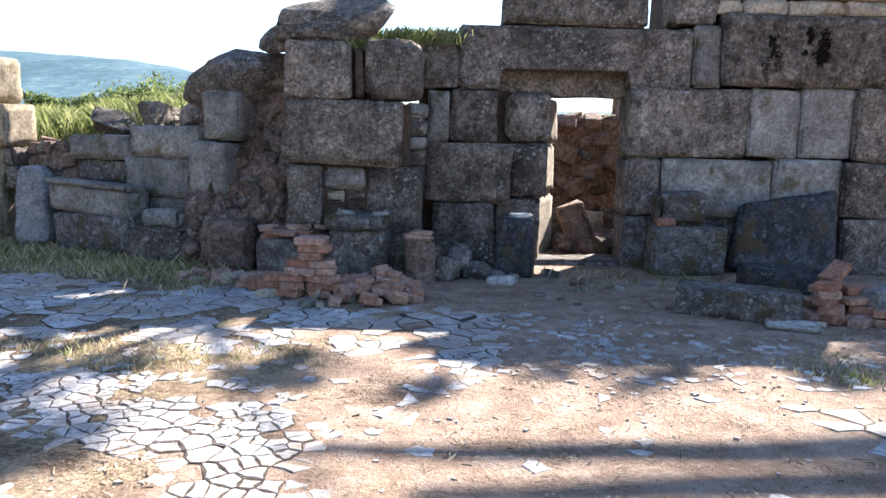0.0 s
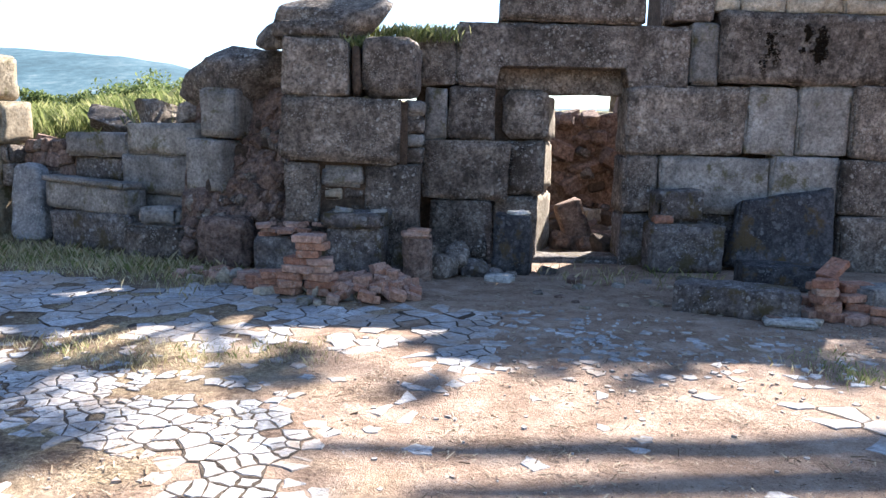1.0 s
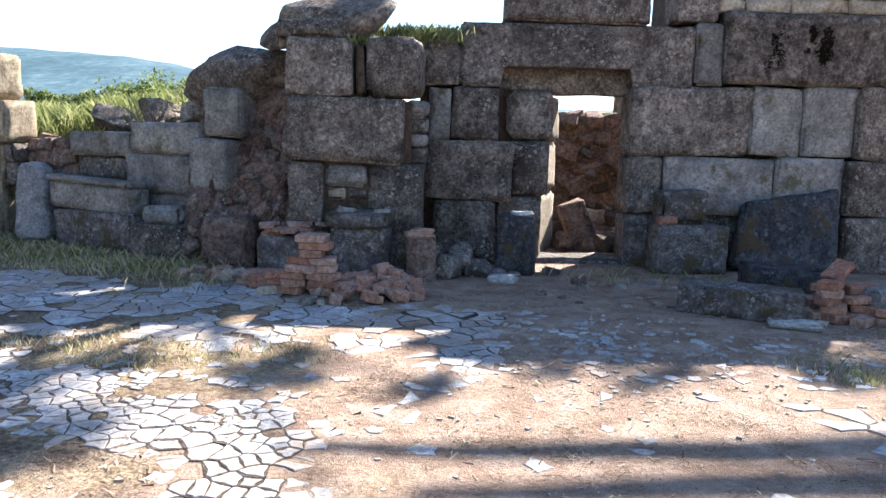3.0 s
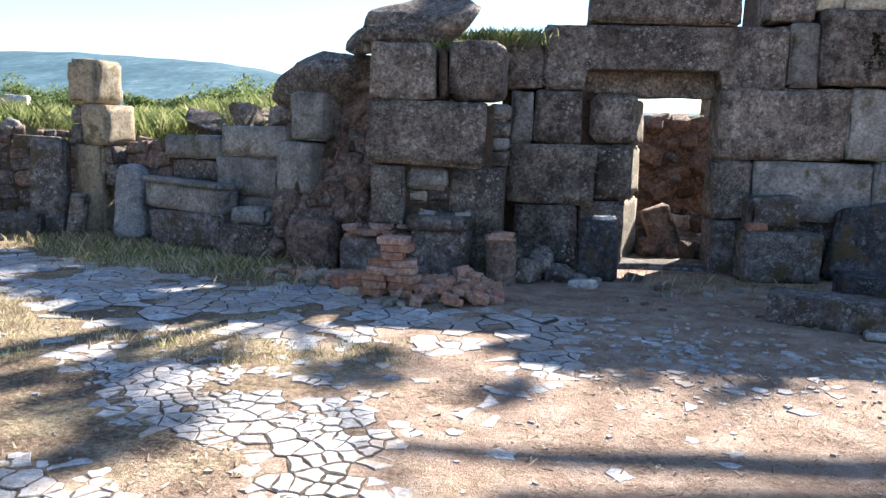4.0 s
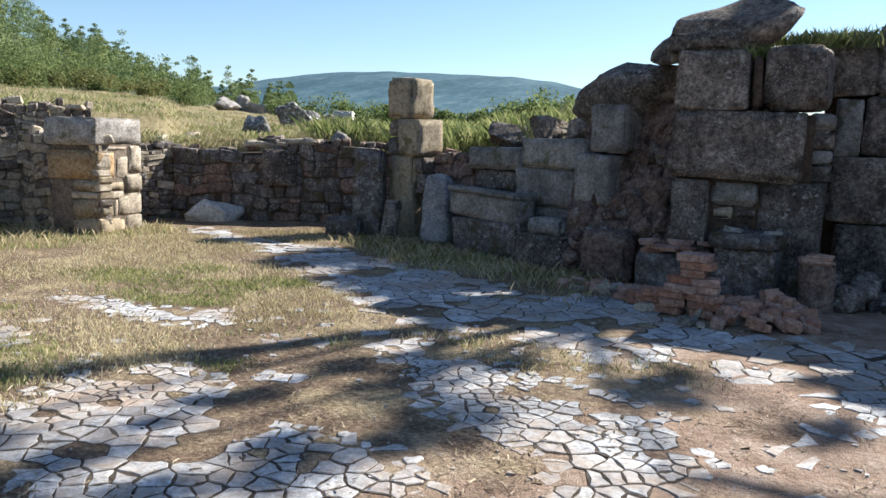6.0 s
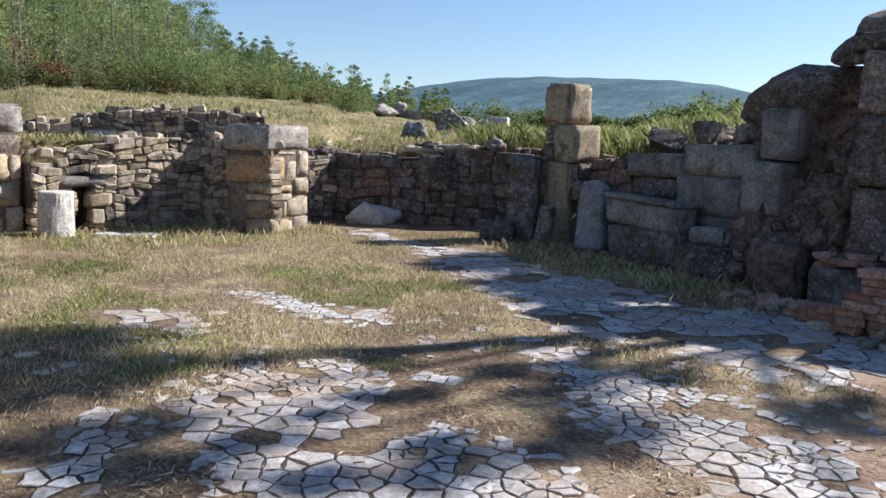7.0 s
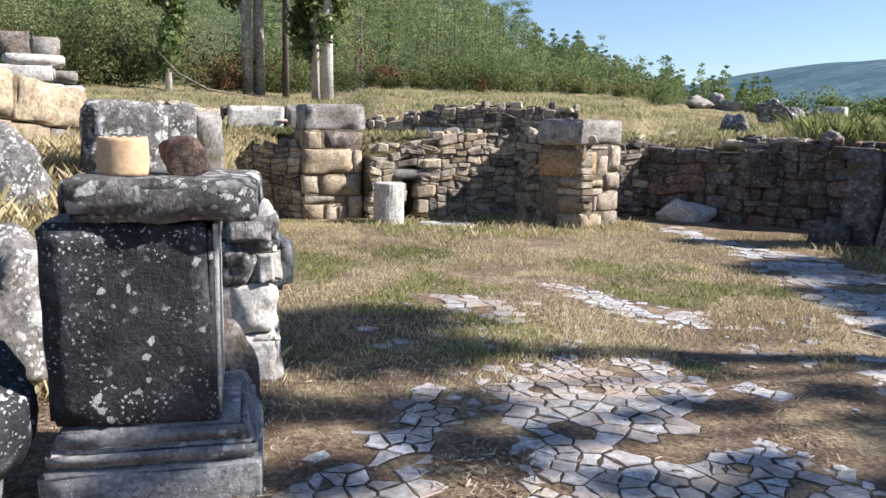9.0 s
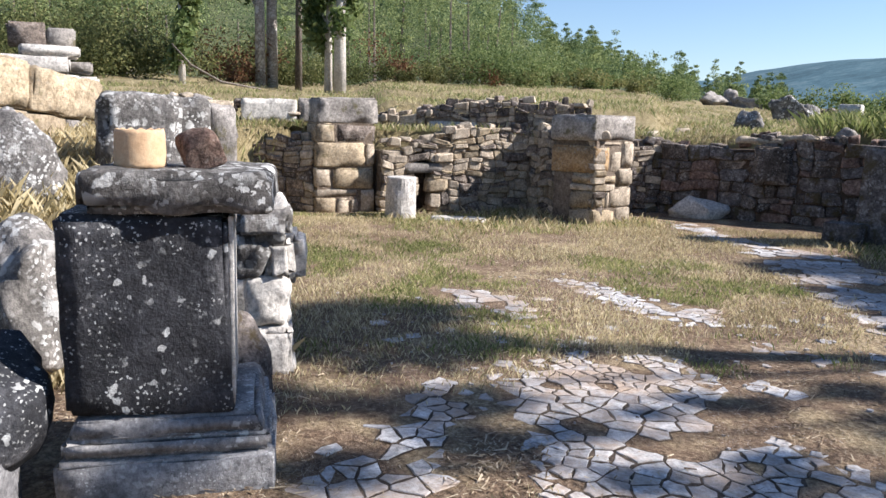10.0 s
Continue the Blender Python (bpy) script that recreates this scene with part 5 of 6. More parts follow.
# a stepped stack of slabs higher up the slope
stack = holder("slab_stack", pose(-13.2, 0.55, 0, 0, 0, 88), label="stepped stack of thick pale weathered slabs on the slope", category="stone stack")
for i, (a, b, c, d, y, mt) in enumerate([(-0.7, 0.45, 1.7, 2.12, 0.1, PALE_MARBLE), (-0.75, 0.30, 2.13, 2.36, 0.0, PALE_MARBLE), (0.25, 0.62, 2.15, 2.32, 0.1, ASHLAR_PALE), (-0.35, 0.45, 2.37, 2.52, 0.05, PALE_MARBLE), (-0.5, 0.0, 2.53, 2.85, 0.3, ASHLAR), (0.02, 0.4, 2.53, 2.80, 0.3, ASHLAR_PALE), (-1.6, -0.72, 1.6, 2.5, 0.2, ASHLAR_PALE), (0.42, 0.7, 1.5, 2.1, 0.1, PALE_MARBLE)]):
    block(stack, "slab", a, b, y, y + 0.7, c, d, mt, 440 + i, cell=0.2)

# ---- trees behind the great wall, whose shade falls into the court ----
def tree_trunk(name, parent, points, radii, material=None, label=""):
    v, f = tube(points, radii, 9)
    return mesh_ob(name, v, f, material or BARK, parent, label, True)


def shade_pines():
    rng = random.Random(61)
    reach = SUN_DIR / SUN_DIR.z
    spots = []
    # where the dapples fall: (x0, x1, y0, y1, how many, radius)
    for x0, x1, y0, y1, n, rad in ((-6.3, -4.6, 1.4, 2.9, 15, 0.36), (-3.6, -1.8, 3.5, 4.4, 2, 0.24), (-4.6, -1.8, 3.9, 5.0, 5, 0.28), (0.6, 5.0, 5.0, 6.6, 12, 0.42), (-0.4, 4.5, 0.6, 3.0, 18, 0.40), 
                                (-6.8, -5.4, 1.0, 2.6, 6, 0.4), (-1.4, 0.6, 4.5, 5.9, 6, 0.2), (2.9, 5.0, 3.2, 5.0, 4, 0.4),
                                (-4.4, -2.0, 1.6, 3.4, 10, 0.19), (-4.2, -2.4, 0.3, 1.9, 13, 0.25), (-5.2, -3.9, 0.4, 1.4, 5, 0.28), (-4.6, -3.2, -0.4, 0.8, 5, 0.22), (-6.0, -3.0, 2.6, 4.4, 5, 0.2),
                                (-5.0, -3.9, 6.9, 8.3, 20, 0.42), (-6.4, -5.0, 7.8, 9.2, 18, 0.42)):
        for _ in range(n):
            p = Vector((rng.uniform(x0, x1), rng.uniform(y0, y1), 0)) + reach * rng.uniform(8.5, 12.5)
            spots.append((p, rad * rng.uniform(0.7, 1.35)))
    bases = [Vector((3.6, 16.2, 1.9)), Vector((12.2, 17.0, 1.9))]
    groups = [[], []]
    for p, rad in spots:
        k = min(range(2), key=lambda i: (bases[i].xy - p.xy).length)
        groups[k].append((p, rad))
    for base, mine in zip(bases, groups):
        tree = holder("pine_tree", Matrix.Translation(base), label="tall open-crowned pine behind the wall", category="tree", group="pines behind the wall")
        top = Vector((0.3, 0.2, 11.0))
        stem = tree_trunk("trunk", tree, [(0, 0, -0.3), (0.1, 0, 3), (0.05, 0.1, 6), top * 0.8, top], [0.26, 0.22, 0.18, 0.12, 0.04])
        for p, rad in mine[::6]:
            q = p - base
            a = Vector((0.1, 0.05, max(4.5, q.z - 2.2)))
            tree_trunk("limb", stem, [a, a.lerp(q, 0.5) + Vector((0, 0, 0.15)), q], [0.07, 0.045, 0.015])
        quads = [leaves([p - base], rad, int(105 * rad / 0.34), 0.095, rng) for p, rad in mine]
        leaf_ob("crown", quads, PINE, tree)
    # two long bare limbs of the middle pine, lying level
    tree = bpy.data.objects["pine_tree.001"]
    for (xa, ya), (xb, yb), h, r in (((-0.6, 3.68), (3.6, 3.98), 9.0, 0.12), ((-0.1, 3.22), (3.2, 3.62), 9.6, 0.13)):
        a = Vector((xa, ya, 0)) + reach * h - bases[1]
        b = Vector((xb, yb, 0)) + reach * h - bases[1]
        mid = a.lerp(b, 0.5) + Vector((0.0, 0.1, 0.12))
        tree_trunk("limb", tree, [b.lerp(a, -0.1), mid, a], [r * 1.2, r, r * 0.5])


shade_pines()


# ---- poplars with white trunks, before the wood ----
def at_az(az, r):
    x, y = -r * math.sin(radians(az)), r * math.cos(radians(az))
    return Vector((x, y, float(ground_height(x, y))))


def poplar(az, r, h, rad, bark, crown_from, crown_w, seed, label, leaf=GREEN, forks=1, sprays=14):
    rng = random.Random(seed)
    base = at_az(az, r)
    tree = holder("poplar_tree", Matrix.Translation(base), label=label, category="tree", group="poplars")
    lean = rng.uniform(-0.02, 0.02)
    stem = tree_trunk("trunk", tree, [(0, 0, -0.4), (lean * h * 0.3, 0, h * 0.3), (lean * h * 0.6, 0.1, h * 0.6), (lean * h, 0, h)], [rad, rad * 0.85, rad * 0.6, rad * 0.15], bark)
    centres = []
    for i in range(sprays):
        t = crown_from + (1 - crown_from) * (i + 0.5) / sprays
        a = rng.uniform(0, 6.28)
        out = crown_w * (1.1 - 0.7 * abs(t - crown_from - 0.25)) * rng.uniform(0.4, 1)
        tip = Vector((math.cos(a) * out, math.sin(a) * out, h * t))
        if i % 2 == 0:
            tree_trunk("limb", stem, [(0, 0, h * t - 0.9 * out - 0.3), tip * 0.6 + Vector((0, 0, h * t * 0.4 - 0.2)), tip], [rad * 0.3, rad * 0.2, 0.02], bark)
        centres += [tip, tip * 0.7 + Vector((0, 0, 0.3 * h * t + 0.3))]
    leaf_ob("crown", [leaves(centres, crown_w * 0.55, 110, 0.16, rng, 1.2)], leaf, tree)


poplar(79.0, 33.0, 8.5, 0.14, BARK_WHITE, 0.07, 0.75, 71, "young poplar with a slim green crown")
poplar(73.8, 36.0, 12.0, 0.24, BARK_PATCHED, 0.3, 1.0, 72, "old poplar with a grey patched trunk", sprays=8)
poplar(73.0, 36.5, 12.0, 0.26, BARK_PATCHED, 0.34, 1.0, 73, "old poplar with a grey patched trunk", sprays=8)
poplar(71.2, 37.0, 13.0, 0.17, BARK, 0.55, 1.0, 74, "slim tree with a dark bare trunk", PINE, sprays=8)
poplar(69.15, 35.5, 8.0, 0.19, BARK_WHITE, 0.2, 0.9, 75, "poplar with a pale trunk")
poplar(68.35, 35.0, 9.5, 0.29, BARK_WHITE, 0.26, 1.0, 76, "half-bare poplar with a bright white trunk", sprays=9)
fallen = at_az(76.5, 30.0)
dead = holder("dead_branch", Matrix.Translation(fallen), label="bare pale bent branch lying on the slope", category="branch")
tree_trunk("limb", dead, [(-0.4, -1.6, 1.5), (-0.2, -1.0, 0.8), (0, 0, 0.25), (0.2, 1.4, 0.05)], [0.02, 0.035, 0.045, 0.03], BARK)


# ---- the wood on the hill ----
def wood():
    """Pines: tiers of needle pads round each stem, widest low down, with ragged gaps between them."""
    rng = random.Random(81)
    near_q, far_q, tv, tf = [], [], [], []
    for i in range(640):
        az = rng.uniform(37.5, 106)
        r = (50 if az > 54 else 85) + (130 if az > 54 else 92) * rng.random() ** 0.75
        if float(along(FOREST, az)) < 2.2 and rng.random() < 0.4:
            continue
        p = at_az(az, r)
        h = rng.uniform(5.0, 12.5) * (0.55 if az < 48 else 0.75 if az < 54 else 1.0)
        w = h * rng.uniform(0.19, 0.29)
        lean = Vector((rng.uniform(-0.06, 0.06), rng.uniform(-0.06, 0.06), 0))
        cs, sp = [], []
        tiers = 6
        for k in range(tiers):
            t = (k + 0.3 + 0.4 * rng.random()) / tiers
            ring = w * (1.0 - t) ** 0.75 * rng.uniform(0.75, 1.15)
            pads = 4 if k < 3 else 2 if k < 5 else 1
            a0 = rng.uniform(0, 6.28)
            for q in range(pads):
                if rng.random() < 0.14:
                    continue
                a = a0 + 6.283 * q / pads + rng.uniform(-0.5, 0.5)
                out = ring * rng.uniform(0.45, 0.85) if pads > 1 else 0.0
                cs.append(p + lean * h * t + Vector((math.cos(a) * out, math.sin(a) * out, h * (0.16 + 0.80 * t) + rng.uniform(-0.04, 0.04) * h)))
                sp.append(0.2 * w + ring * rng.uniform(0.42, 0.6))
        if not cs:
            continue
        quads = leaves(cs, sp, 80 if r < 95 else 62, 0.001 * r + 0.045, rng, 0.6, 0.3)
        (near_q if rng.random() < 0.55 else far_q).append(quads)
        if r < 80:
            v, f = tube([p + Vector((0, 0, -0.3)), p + lean * h * 0.5 + Vector((0, 0, h * 0.5))], [0.12, 0.05], 5)
            k0 = len(tv)
            tv += v
            tf += [tuple(q + k0 for q in face) for face in f]
    tagged(mesh_ob("wood_trunks", tv, tf, BARK), "slim trunks within the pine wood", "tree trunks", kind="stuff")
    tagged(leaf_ob("woods", near_q, PINE), "sunlit green pines covering the hillside", "woods", kind="stuff")
    tagged(leaf_ob("woods", far_q, PINE_FAR), "darker bluish green pines covering the hillside", "woods", kind="stuff")


wood()


def belt(name, material, spans, label, size, seed, per=150):
    rng = random.Random(seed)
    quads = []
    for az0, az1, r0, r1, n, h in spans:
        for _ in range(n):
            p = at_az(rng.uniform(az0, az1), rng.uniform(r0, r1))
            hh = h * rng.uniform(0.4, 1.2)
            w = hh * rng.uniform(0.5, 0.9)
            cs = [p + Vector((rng.uniform(-w, w), rng.uniform(-w, w), hh * rng.uniform(0.2, 0.75))) for _ in range(4)]
            quads.append(leaves(cs, w * 0.6, per // 4, size, rng, 0.8))
    return tagged(leaf_ob(name, quads, material), label, "shrubs", kind="stuff")


belt("shrubs", GREEN, [(44, 54, 44, 54, 16, 2.2), (54, 61, 40, 48, 18, 2.8), (19.0, 23, 24, 32, 16, 1.3), (23, 31, 26, 34, 12, 0.7), (31, 39, 28, 38, 12, 1.0), (61, 72, 46, 54, 8, 2.4)], "light green shrubs along the wood's edge", 0.065, 83, 800)
belt("dry_shrubs", OLIVE, [(44, 58, 42, 50, 16, 1.2), (58, 76, 42, 50, 26, 1.4)], "brownish olive scrub along the wood's edge", 0.075, 86, 620)
belt("broom_bushes", OLIVE, [(79.8, 88, 36, 42, 30, 3.0), (82, 100, 42, 50, 40, 4.0), (70, 78, 42, 50, 24, 2.6)], "olive green broom bushes on the slope", 0.075, 84, 800)
belt("withered_bushes", RUST, [(64.0, 65.0, 44, 46, 4, 2.6), (74.5, 76.5, 36, 38, 5, 2.4), (57.7, 58.2, 43, 44, 2, 2.0)], "withered reddish brown bushes", 0.09, 85, 300)


# ---- grass ----
def blades(points, lo, hi, width, seed, count=6, spread=0.05):
    g = np.random.RandomState(seed)
    p = np.repeat(np.array(points, float), count, axis=0)
    n = len(p)
    p[:, :2] += g.normal(size=(n, 2)) * spread
    a = g.rand(n) * 2 * np.pi
    h = lo + (hi - lo) * g.rand(n) ** 1.6
    side = np.stack([np.cos(a), np.sin(a), np.zeros(n)], 1) * width
    lean = np.stack([np.cos(a + 1.5 + g.rand(n)), np.sin(a + 1.5 + g.rand(n)), np.zeros(n)], 1) * (h * (0.2 + 0.7 * g.rand(n)))[:, None]
    up = np.zeros((n, 3))
    up[:, 2] = h
    root = p - np.array([0, 0, 0.01])
    return np.stack([root - side, root + side, p + lean * 0.35 + up * 0.6 + side * 0.6, p + lean + up], 1).reshape(-1, 3)


def stalks(points, count):
    """Thin dead stalks lying almost flat, each a narrow four-sided strip."""
    g = np.random.RandomState(17)
    p = np.repeat(np.array(points, float), count, axis=0)
    n = len(p)
    p[:, :2] += g.normal(size=(n, 2)) * 0.07
    p[:, 2] += g.rand(n) * 0.012
    a = g.rand(n) * 2 * np.pi
    half = (0.008 + 0.03 * g.rand(n) ** 2)[:, None]
    d = np.stack([np.cos(a), np.sin(a), g.normal(size=n) * 0.2], 1)
    side = np.stack([-np.sin(a), np.cos(a), g.normal(size=n) * 0.4], 1) * (0.0015 + 0.003 * g.rand(n))[:, None]
    return np.stack([p - d * half - side, p + d * half - side * 0.5, p + d * half + side * 0.5, p - d * half + side], 1).reshape(-1, 3)


def grass_ob(name, v, material, label):
    n = len(v) // 4
    return tagged(mesh_ob(name, v.tolist(), np.arange(n * 4).reshape(-1, 4).tolist(), material), label, "grass", kind="stuff")


def inside(poly, x, y):
    hit = False
    for (xa, ya), (xb, yb) in zip(poly, poly[1:] + poly[:1]):
        if (ya > y) != (yb > y) and x < (xb - xa) * (y - ya) / (yb - ya) + xa:
            hit = not hit
    return hit


PATCHES = []


def patch(spacing, *outline, keep=0.95):
    PATCHES.append((spacing, list(outline), keep))


# cracked marble floor, as far as it lies bare
patch(0.22, (-10.08, 9.61), (-9.65, 10.17), (-8.32, 9.4), (-6.37, 9.1), (-4.65, 8.36), (-4.0, 8.2), (-3.07, 7.6), (-2.48, 7.8), (-1.98, 7.86), (-1.05, 7.05), (-0.32, 6.9), (0.54, 6.93),
      (0.56, 6.4), (0.29, 5.8), (-0.16, 5.2), (-0.57, 5.4), (-0.95, 5.75), (-1.44, 5.42), (-1.9, 5.4), (-2.4, 5.62), (-3.3, 5.6), (-4.17, 6.1), (-4.77, 6.5), (-5.9, 7.4), (-7.5, 8.6))
patch(0.125, (-3.25, 4.84), (-2.5, 5.0), (-1.96, 4.87), (-1.4, 4.76), (-0.9, 4.6), (-0.8, 4.15), (-0.55, 4.0), (-0.5, 3.6), (-0.5, 3.0), (-1.15, 3.0), (-1.42, 3.55), (-1.9, 3.68), (-2.25, 3.8), (-2.45, 4.27))
patch(0.14, (-4.47, 2.68), (-4.52, 3.25), (-4.14, 3.88), (-3.48, 3.7), (-3.10, 3.28), (-2.60, 3.26), (-2.20, 3.25), (-1.80, 3.15), (-1.58, 2.95), (-2.1, 2.2), (-2.72, 1.7), (-3.10, 1.95), (-3.3, 2.05), (-3.75, 2.23))
patch(0.145, (-4.34, 2.0), (-4.03, 2.26), (-3.56, 1.94), (-3.36, 1.6), (-2.95, 1.38), (-2.95, 0.85), (-3.2, 0.85), (-3.66, 1.1), (-3.84, 1.36), (-3.8, 1.6))
patch(0.15, (-0.22, 6.1), (0.58, 6.5), (0.44, 5.66), (0.16, 4.89), (0.0, 4.44), (-0.30, 4.0), (-0.42, 4.27), (-0.22, 4.58), (-0.05, 5.06), (-0.28, 5.46), keep=0.85)
patch(0.22, (2.1, 4.6), (2.42, 4.56), (3.2, 4.5), (3.0, 3.75), (2.37, 3.78), (2.08, 3.98))
patch(0.13, (-6.72, 4.68), (-6.2, 5.08), (-5.5, 5.05), (-4.9, 5.30), (-4.45, 4.85), (-4.8, 4.5), (-5.65, 4.52))
patch(0.19, (-6.85, 3.25), (-6.5, 3.88), (-5.68, 3.82), (-5.45, 3.5), (-6.0, 3.16), keep=0.8)
patch(0.15, (-3.5, 5.2), (-2.9, 5.4), (-2.3, 5.1), (-2.5, 4.9), (-3.2, 4.8), keep=0.7)
patch(0.15, (-4.3, 4.82), (-3.7, 5.02), (-3.55, 4.8), (-4.15, 4.68), keep=0.8)
patch(0.14, (-3.42, 3.88), (-3.1, 4.0), (-2.98, 3.84), (-3.3, 3.76), keep=0.9)
# broken pieces strewn thinly
patch(0.15, (-5.8, 3.15), (-5.0, 3.66), (-4.58, 3.4), (-4.9, 2.95), keep=0.42)
patch(0.17, (0.3, 5.7), (0.6, 6.9), (1.6, 6.4), (2.2, 6.1), (3.4, 5.5), (3.0, 4.75), (1.8, 4.72), (0.9, 5.0), (0.25, 5.0), keep=0.46)
patch(0.2, (-0.4, 4.4), (3.0, 5.0), (3.4, 3.2), (0.2, 2.6), (-0.6, 3.4), keep=0.10)
patch(0.2, (-6.6, 3.3), (-4.6, 5.8), (-3.4, 5.4), (-4.6, 3.4), (-4.4, 1.6), (-5.4, 1.8), keep=0.07)
patch(0.17, (-3.6, 5.4), (-2.4, 5.6), (-1.8, 5.4), (-0.9, 5.7), (-0.3, 5.2), (-0.6, 4.6), (-1.7, 4.9), (-2.9, 5.0), keep=0.22)
patch(0.17, (-4.6, 1.9), (-5.9, 3.5), (-3.6, 4.3), (-2.1, 3.2), (-2.5, 2.1), keep=0.07)


def make_grass():
    rng = random.Random(91)
    dry, green, weeds = [], [], []
    for _ in range(30000):
        az = rng.uniform(-30, 104)
        r = 1.6 + 11.9 * rng.random() ** 0.6
        x, y = -r * math.sin(radians(az)), r * math.cos(radians(az))
        if y > 8.3 and x > -2.6:
            continue
        if r > float(along(COURT, az)) - 0.1:
            continue
        on = any(inside(o, x, y) for _, o, k in PATCHES if k > 0.5)
        d = noise.noise(Vector((x * 0.55, y * 0.55, 3.0))) + 0.5 * noise.noise(Vector((x * 1.7, y * 1.7, 9.0)))
        lush = 0.30 if x < -4.2 and y > 2.6 else 0.0 if x < -0.8 else -0.85
        if r < 5.2:
            lush -= 0.55
        if on:
            lush -= 1.0
        if d + lush < rng.uniform(-0.25, 0.35):
            continue
        z = float(ground_height(x, y))
        g = noise.noise(Vector((x * 0.8, y * 0.8, 20.0)))
        (green if g > -0.02 + 0.16 * rng.random() and y < 7.0 else dry).append((x, y, z))
    for _ in range(170):
        t = rng.random()
        x, y = -6.6 + 4.2 * t + rng.gauss(0, 0.25), 10.4 - 1.9 * t - abs(rng.gauss(0, 0.5))
        weeds.append((x, y, 0.0))
    for _ in range(260):
        weeds.append((rng.uniform(-12, -9.5), rng.uniform(5.2, 9.5), 0.0))
    for _ in range(14):
        weeds.append((rng.uniform(1.2, 2.9), rng.uniform(8.0, 9.0), 0.0))
    for _ in range(260):
        dry.append((-4.1 - 1.3 * rng.random(), 0.8 + 2.4 * rng.random(), 0.0))
    litter = []
    for _ in range(14000):
        az, r = rng.uniform(-32, 100), 2.0 + 9.5 * rng.random() ** 0.8
        x, y = -r * math.sin(radians(az)), r * math.cos(radians(az))
        if r > float(along(COURT, az)) - 0.3 or rng.random() > (0.9 if x < -1.0 else 0.5):
            continue
        if noise.noise(Vector((x * 1.1, y * 1.1, 40.0))) < rng.uniform(-0.4, 0.25):
            continue
        if any(inside(o, x, y) for _, o, k in PATCHES if k > 0.5) and rng.random() < 0.85:
            continue
        litter.append((x, y, float(ground_height(x, y)) + 0.004))
    grass_ob("dead_stalks", stalks(litter, 8), LITTER, "dead brown stalks and leaf litter lying on the earth")
    grass_ob("dry_grass", blades(dry, 0.012, 0.06, 0.0015, 1, 14, 0.10), STRAW, "short dry straw-coloured grass on bare earth")
    grass_ob("green_grass", blades(green, 0.012, 0.06, 0.0026, 2, 18, 0.07), GRASS, "short green grass in the court")
    grass_ob("weeds", blades(weeds[::2], 0.015, 0.12, 0.0014, 3, 26, 0.18), GRASS, "green weeds growing along the walls")
    grass_ob("dry_weeds", blades(weeds[1::2], 0.015, 0.16, 0.0013, 13, 24, 0.2), DRY, "dry brown weeds growing along the walls")
    tall, fringe = [], []
    for _ in range(2400):
        az, r = rng.uniform(14, 36), rng.uniform(12.2, 20)
        if r < float(along(COURT, az)) + 0.35:
            continue
        p = at_az(az, r)
        tall.append(tuple(p))
    for _ in range(7000):
        az = rng.uniform(30, 104)
        rb = float(along(COURT, az))
        r = rb + 0.3 + 24 * rng.random() ** 2.0
        if az > 76 and r < 11.5:
            continue
        fringe.append(tuple(at_az(az, r)))
    grass_ob("tall_grass", blades(tall, 0.06, 0.42, 0.0016, 4, 15, 0.22), GRASS, "tall yellowish green grass on the bank")
    grass_ob("meadow_grass", blades(fringe[::2], 0.03, 0.15, 0.0026, 5, 14, 0.22), DRY, "dry yellow grass on the terraces")
    grass_ob("meadow_weeds", blades(fringe[1::2], 0.03, 0.17, 0.0026, 15, 14, 0.24), GRASS, "greenish weeds among dry grass on the terraces")
    slope = []
    for _ in range(4200):
        az, r = rng.uniform(77, 104), rng.uniform(5.2, 12.5)
        slope.append(tuple(at_az(az, r)))
    grass_ob("slope_grass", blades(slope, 0.05, 0.25, 0.0014, 7, 17, 0.15), DRY, "tall dry straw grass on the slope behind the altar")
    top = [(rng.uniform(-0.95, 0.1), 9.35 + rng.uniform(0, 0.5), 2.62 + 0.12 * rng.random()) for _ in range(150)] + [(rng.uniform(-1.15, -0.85), 8.9 + rng.uniform(0, 0.4), 2.5) for _ in range(60)]
    grass_ob("wall_top_grass", blades(top, 0.04, 0.16, 0.0016, 6, 12, 0.08), GRASS, "grass tufts growing on top of the wall")


make_grass()


# ---- paving stones and small chips ----
def cell(seed, others, reach):
    poly = [(seed[0] + reach * math.cos(k * math.pi / 4), seed[1] + reach * math.sin(k * math.pi / 4)) for k in range(8)]
    for o in others:
        mx, my = (seed[0] + o[0]) / 2, (seed[1] + o[1]) / 2
        nx, ny = o[0] - seed[0], o[1] - seed[1]
        res = []
        for a, b in zip(poly, poly[1:] + poly[:1]):
            da, db = (a[0] - mx) * nx + (a[1] - my) * ny, (b[0] - mx) * nx + (b[1] - my) * ny
            if da <= 0:
                res.append(a)
            if (da <= 0) != (db <= 0):
                t = da / (da - db)
                res.append((a[0] + (b[0] - a[0]) * t, a[1] + (b[1] - a[1]) * t))
        poly = res
        if len(poly) < 3:
            return []
    return poly


